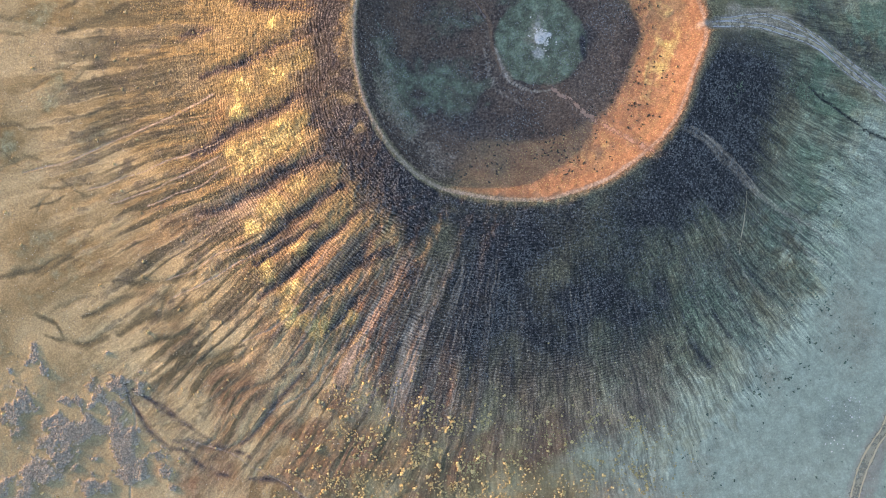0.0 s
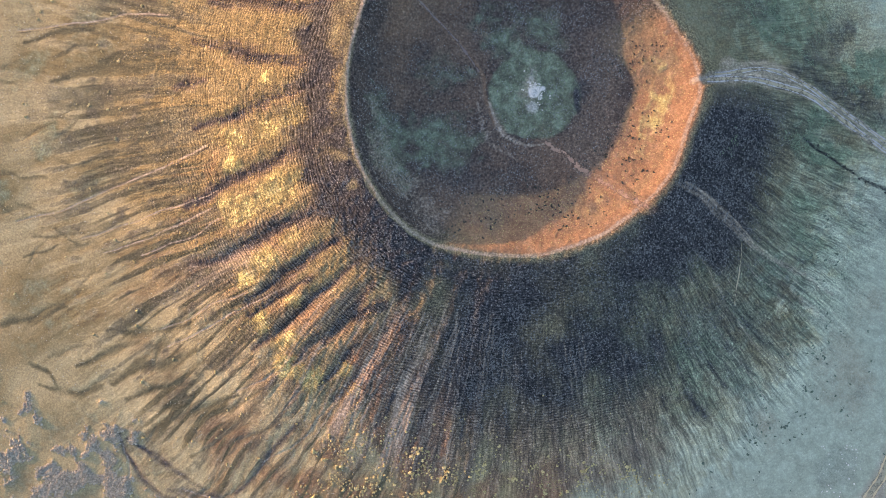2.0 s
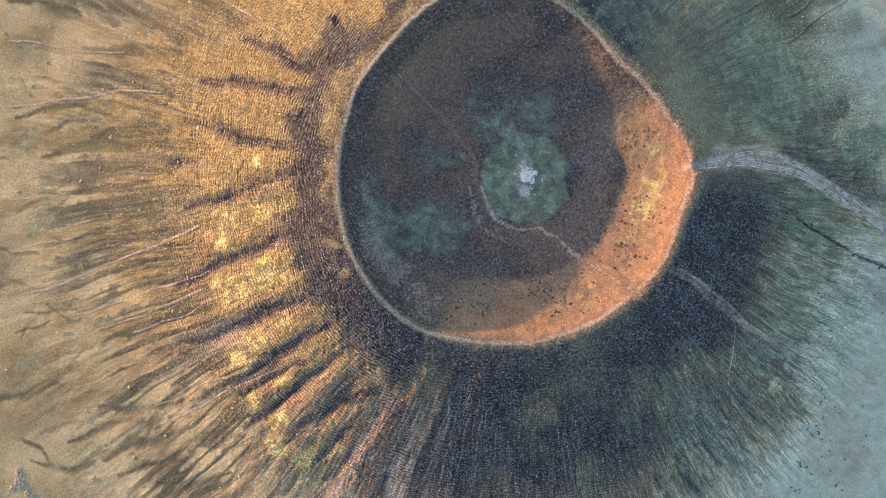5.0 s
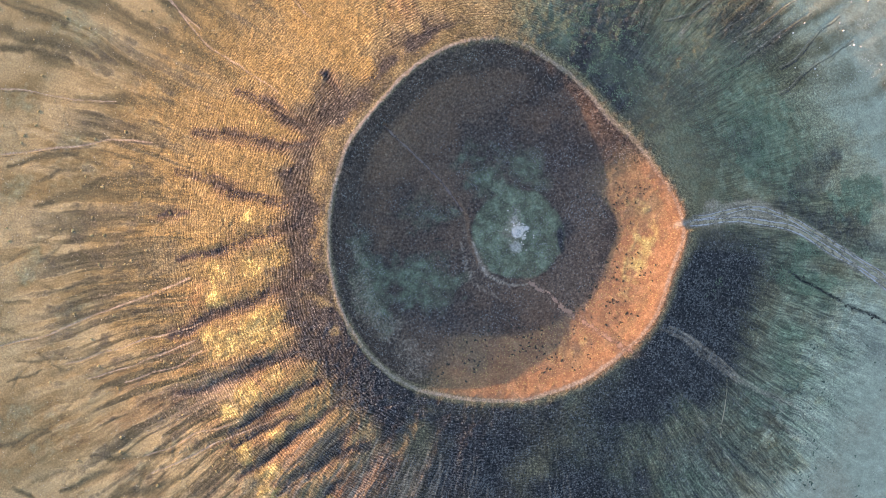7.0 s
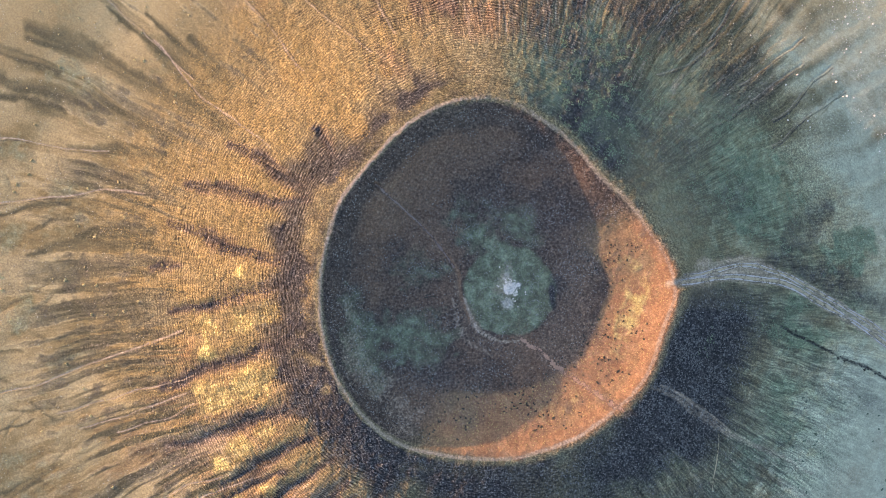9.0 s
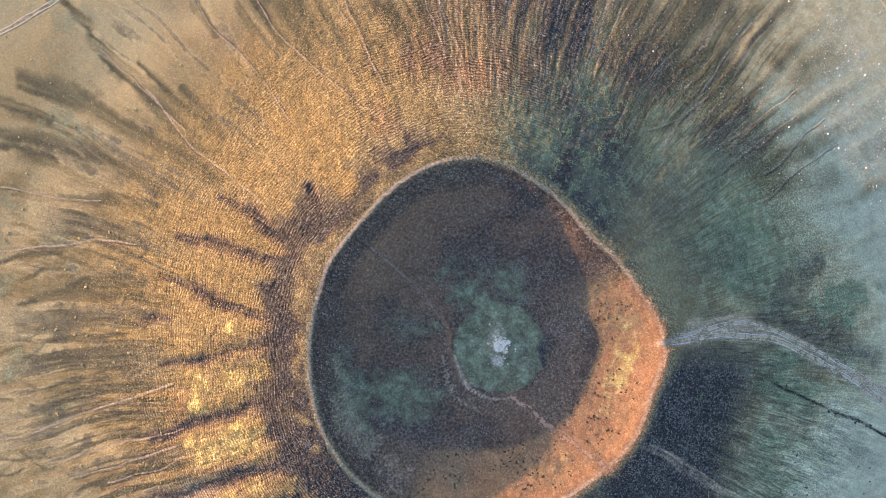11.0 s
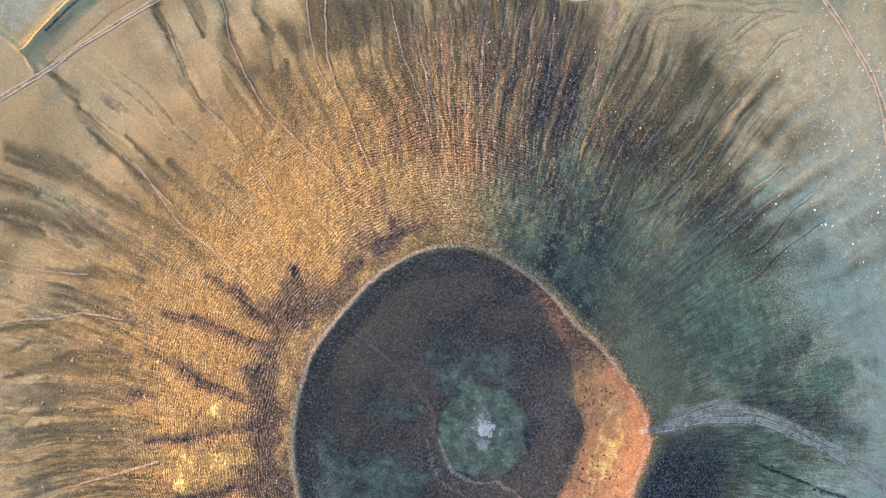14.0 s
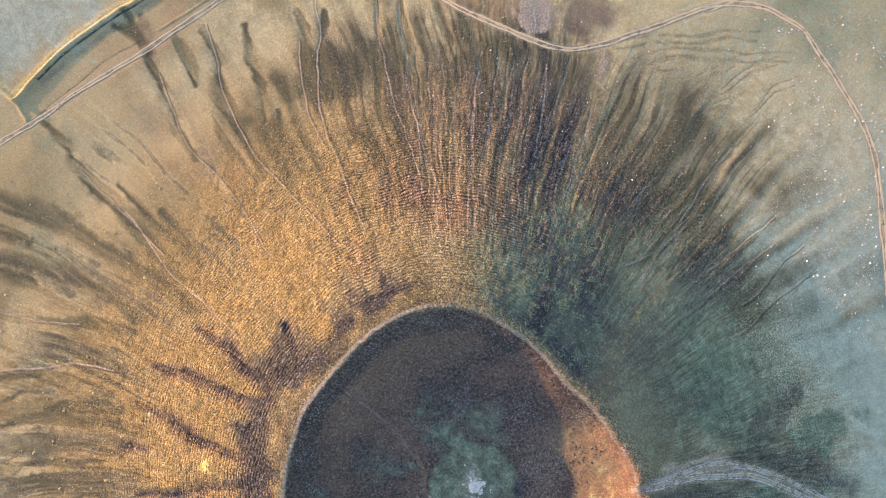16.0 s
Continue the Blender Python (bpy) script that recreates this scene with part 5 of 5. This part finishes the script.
def tufts(name, places, size, tall, mat, label, seed):
    """A great many small tussocks as one mesh: each a ragged little dome."""
    g = np.random.default_rng(seed)
    n = len(places)
    a = np.arange(5) / 5 * 2 * np.pi + g.uniform(0, 6.28, (n, 1))
    r = g.uniform(*size, (n, 1)) * g.uniform(0.7, 1.3, (n, 5))
    x, y = places[:, :1] + r * np.cos(a), places[:, 1:] + r * np.sin(a)
    z = height(x, y) - 0.05
    top = g.uniform(*tall, n)
    lean = g.normal(0, 0.12, (n, 2))
    crown = 0.55
    x2, y2 = places[:, :1] + crown * r * np.cos(a) + lean[:, :1], places[:, 1:] + crown * r * np.sin(a) + lean[:, 1:]
    z2 = z + top[:, None] * g.uniform(0.6, 1.0, (n, 5))
    co = np.concatenate([np.stack([x, y, z], -1), np.stack([x2, y2, z2], -1)], 1).reshape(-1, 3)
    k = np.arange(n)[:, None] * 10
    sides = [np.concatenate([k + s, k + (s + 1) % 5, k + 5 + (s + 1) % 5, k + 5 + s], 1) for s in range(5)]
    caps = k + 5 + np.arange(5)[None, :]
    quads = np.stack(sides, 1).reshape(-1, 4)
    me = bpy.data.meshes.new(name)
    me.vertices.add(len(co))
    me.vertices.foreach_set("co", co.astype(np.float32).ravel())
    loops = np.concatenate([quads.ravel(), caps.ravel()]).astype(np.int32)
    me.loops.add(len(loops))
    me.loops.foreach_set("vertex_index", loops)
    me.polygons.add(len(quads) + n)
    me.polygons.foreach_set("loop_start", np.concatenate([np.arange(len(quads)) * 4, len(quads) * 4 + np.arange(n) * 5]).astype(np.int32))
    me.update(calc_edges=True)
    me.validate()
    me.materials.append(mat)
    return tagged(new(name, me), label, "grass", kind="stuff")


NEST = fbm(GX, GY, 9, 3, 5)          # where plants stand close together
broom_zone = lambda i, j: sector(ANGLE[i, j], 244, 288, 7) * (0.04 * smooth(60, 80, Q[i, j]) + 0.94 * smooth(84, 112, Q[i, j])) * smooth(185, 150, Q[i, j]) * (0.12 + 0.88 * smooth(0.0, 0.5, NEST[i, j]))
broom = [lump(k, 7, 0.85, 0.45) for k in range(5)]
places = scatter(2600, broom_zone, (-110, -124, 125, -20), 11)
strew("broom_bush", places[:290], broom, (0.9, 2.3), BROOM, "dry yellow broom bush on the lower slope", "bush", "broom bushes on the slope", 5)
tufts("broom_tussocks", places[290:], (0.25, 0.65), (0.3, 0.7), BROOM, "small dry yellow tussocks among the broom", 12)

shrub_zone = lambda i, j: sector(ANGLE[i, j], 236, 30, 10) * smooth(-36, -27, Q[i, j]) * smooth(-3, -8, Q[i, j]) * smooth(-0.5, 0.5, NEST[i, j])
shrub = [lump(20 + k, 5, 0.8, 0.5) for k in range(4)]
strew("dark_shrub", scatter(260, shrub_zone, (-20, 10, 115, 130), 13), shrub, (0.7, 1.35), DARK_SHRUB, "small dark shrub on the inner crater wall", "shrub", "shrubs on the crater wall", 7)

ditch_line = along([(163, 70), (177, 63), (187, 59), (197, 54), (208, 50), (215, 47), (236, 36)], 1.6)
strew("hedge_shrub", ditch_line + np.random.default_rng(3).normal(0, 0.5, ditch_line.shape), [lump(30 + k, 5, 0.8, 0.5) for k in range(3)], (0.9, 1.7), DARK_SHRUB, "dark shrub growing along the ditch", "shrub", "shrubs along the ditch", 21)
strew("low_shrub", scatter(230, lambda i, j: smooth(-0.1, 0.5, NEST[i, j]) * smooth(-26, -4, Q[i, j] - foot_line[i, j]) * (0.12 + 0.88 * smooth(30, 8, Q[i, j] - foot_line[i, j])), (110, -115, 222, 40), 25), [lump(34 + k, 5, 0.7, 0.5) for k in range(3)], (0.6, 1.5), LOW_SHRUB, "dark green shrub on the pale eastern plain", "shrub", "shrubs on the eastern plain", 22)
strew("grass_clump", scatter(240, lambda i, j: sector(ANGLE[i, j], 140, 250, 8) * smooth(55, 80, Q[i, j]) * (0.25 + 0.75 * smooth(0.0, 0.5, NEST[i, j])), (-214, -124, -40, 230), 27), broom, (0.6, 1.6), BROOM, "dry golden grass clump on the western foot", "grass clump", "grass clumps on the western foot", 23)

boulder = [lump(40 + k, 1, 0.6, 0.6) for k in range(5)]
stone_zone = lambda i, j: smooth(185, 215, GX[i, j] + 0.25 * (GY[i, j] - 200)) * smooth(90, 120, Q[i, j]) * smooth(-0.5, 0.6, NEST[i, j]) + 0.05 * smooth(60, 100, Q[i, j])
strew("boulder", scatter(290, stone_zone, (40, 150, 241, 300), 17), boulder, (0.4, 1.0), STONE, "pale weathered boulder lying in short grass", "boulder", "boulders on the plain", 9)
strew("boulder", scatter(45, lambda i, j: 0.2 + 0 * Q[i, j], (180, -97, 203, -70), 19), boulder, (0.4, 0.8), STONE, "small pale stone in the dry pond hollow", "boulder", "stones in the pond hollow", 10)

crag = [lump(60 + k, 4, 0.5, 1.1, 2) for k in range(6)]
strew("rock", scatter(290, lambda i, j: smooth(0.3, 0.6, masks["rock"][i, j]), (-214, -124, -120, -50), 23), crag, (0.5, 1.9), GREY_ROCK, "weathered grey rock of the outcrop", "rock", "rocks of the outcrop", 15, 0.15)
tufts("rubble", scatter(6000, lambda i, j: smooth(0.2, 0.6, masks["rock"][i, j]), (-214, -124, -110, -45), 24), (0.2, 0.7), (0.2, 0.7), GREY_ROCK, "small broken rocks strewn round the outcrop", 28)

tufts("golden_tussocks", scatter(17000, lambda i, j: smooth(0.2, 1.2, masks["gold"][i, j]) * smooth(130, 60, Q[i, j]) * smooth(-0.3, 0.5, LITTLE[i, j]) * (1 - np.clip(masks["scrub_shade"][i, j], 0, 1)) * (Q[i, j] > 0), (-180, -90, 70, 290), 29), (0.16, 0.36), (0.14, 0.32), GOLD_TUFT, "golden dry grass tussocks on the spurs", 31)
tufts("wall_tussocks", scatter(2600, lambda i, j: (smooth(0.4, 0.8, masks["red"][i, j]) * sector(ANGLE[i, j], 245, 20, 8) * 0.25 + 0.75 * smooth(0.2, 0.8, masks["straw"][i, j])) * (Q[i, j] < -3), (0, 10, 115, 135), 37), (0.1, 0.28), (0.1, 0.26), GOLD_TUFT, "yellow grass tussocks on the crater wall", 41)
tufts("heath_tussocks", scatter(8000, lambda i, j: smooth(0.4, 0.9, masks["scrub_shade"][i, j]) * (0.2 + 0.8 * smooth(-0.1, 0.6, NEST[i, j])) * sector(ANGLE[i, j], 205, 358, 8) * smooth(100, 60, Q[i, j]) * (Q[i, j] > 1), (-70, -80, 190, 95), 43), (0.14, 0.4), (0.2, 0.5), GREY_TUFT, "grey-green heath tussocks on the dark slope", 47)
tufts("crater_tussocks", scatter(9000, lambda i, j: (Q[i, j] < -3) * (1 - np.clip(masks["red"][i, j] * 2, 0, 1)) * (0.25 + 0.75 * smooth(0.0, 0.6, NEST[i, j])), (-45, 10, 110, 170), 53), (0.09, 0.22), (0.08, 0.2), GREY_TUFT, "grey tussocks on the crater floor", 59)
tufts("field_stones", scatter(1500, lambda i, j: stone_zone(i, j) * smooth(-0.2, 0.5, NEST[i, j]), (120, 140, 241, 300), 63), (0.1, 0.3), (0.1, 0.25), STONE, "small pale stones strewn over short grass", 69)
tufts("plain_tussocks", scatter(7000, lambda i, j: smooth(70, 110, Q[i, j]) * smooth(0.1, 0.6, LITTLE[i, j] + 0.4 * NEST[i, j]), (-214, -124, 242, 308), 61), (0.12, 0.32), (0.05, 0.14), PALE_TUFT, "pale dry tussocks scattered over the plain", 67)
tufts("turf_tussocks", scatter(9000, lambda i, j: smooth(0.4, 0.8, masks["green"][i, j]) * smooth(0.0, 0.5, LITTLE[i, j]) * (Q[i, j] > 2), (60, 60, 242, 260), 71), (0.15, 0.35), (0.1, 0.25), GREEN_TUFT, "green grass tussocks on the shaded slope", 73)


# ---- the white stone ring on the crater's mound ----
def stone_ring():
    g = random.Random(3)
    root = tagged(new("stone_ring"), "loose ring of white stones on the mound in the crater", "stone ring")
    cx, cy = 40.6, 88.0
    root.location = (cx, cy, float(height(np.array([cx]), np.array([cy]))[0]))
    shapes = [lump(80 + k, 1, 0.5, 0.55) for k in range(4)]
    for me in shapes:
        me.materials.append(STONE)
    for k in range(150):
        if k < 60:
            a, r = k / 60 * 6.283, 1.9 + g.gauss(0, 0.18)
        elif k < 120:
            a, r = g.uniform(-0.9, 2.2), g.uniform(2.2, 4.4)
        else:
            a, r = g.uniform(0, 6.283), abs(g.gauss(0, 3.2)) + 1.2
        x, y = cx + r * math.cos(a) * 0.9, cy + r * math.sin(a) * 1.05
        ob = new("stone", g.choice(shapes))
        s = g.uniform(0.3, 0.75)
        z = float(height(np.array([x]), np.array([y]))[0])
        ob.parent = root
        ob.location, ob.rotation_euler, ob.scale = (x - cx, y - cy, z - root.location.z - 0.03), (0, 0, g.uniform(0, 6.28)), (s, s * g.uniform(0.7, 1.2), s * 0.8)


stone_ring()


# ---- unreadable signs laid out in dark stones on the crater floor ----
def laid_bar(parent, x, y, length, turn):
    bm = bmesh.new()
    g = random.Random(int(x * 10 + y))
    k = max(2, int(length / 0.35))
    for i in range(k):
        made = bmesh.ops.create_icosphere(bm, subdivisions=1, radius=0.24)["verts"]
        o = (i - (k - 1) / 2) * 0.35
        for v in made:
            v.co = Vector((v.co.x + o, v.co.y * g.uniform(0.8, 1.2), v.co.z * 0.7 + 0.08))
    me = bpy.data.meshes.new("bar")
    bm.to_mesh(me)
    bm.free()
    me.materials.append(DARK_SHRUB)
    ob = new("bar", me)
    ob.parent = parent
    z = float(height(np.array([x]), np.array([y]))[0])
    ob.location, ob.rotation_euler = (x - parent.location.x, y - parent.location.y, z - parent.location.z), (0, 0, radians(turn))


def laid_sign(bars, label):
    x, y = bars[0][:2]
    root = tagged(new("laid_stones"), label, "stone sign")
    root.location = (x, y, float(height(np.array([x]), np.array([y]))[0]))
    for b in bars:
        laid_bar(root, *b)


laid_sign([(28.6, 69.6, 1.6, 60), (30.0, 68.9, 1.6, 60), (31.5, 68.2, 1.6, 60), (33.0, 67.5, 1.5, 60), (34.3, 66.9, 1.2, 60)], "short row of dark stones laid on the crater floor")
laid_sign([(7.0, 85.6, 2.6, 5), (8.8, 84.9, 2.4, 8), (6.2, 84.6, 2.0, 4)], "three dark lines of stones on the crater floor")
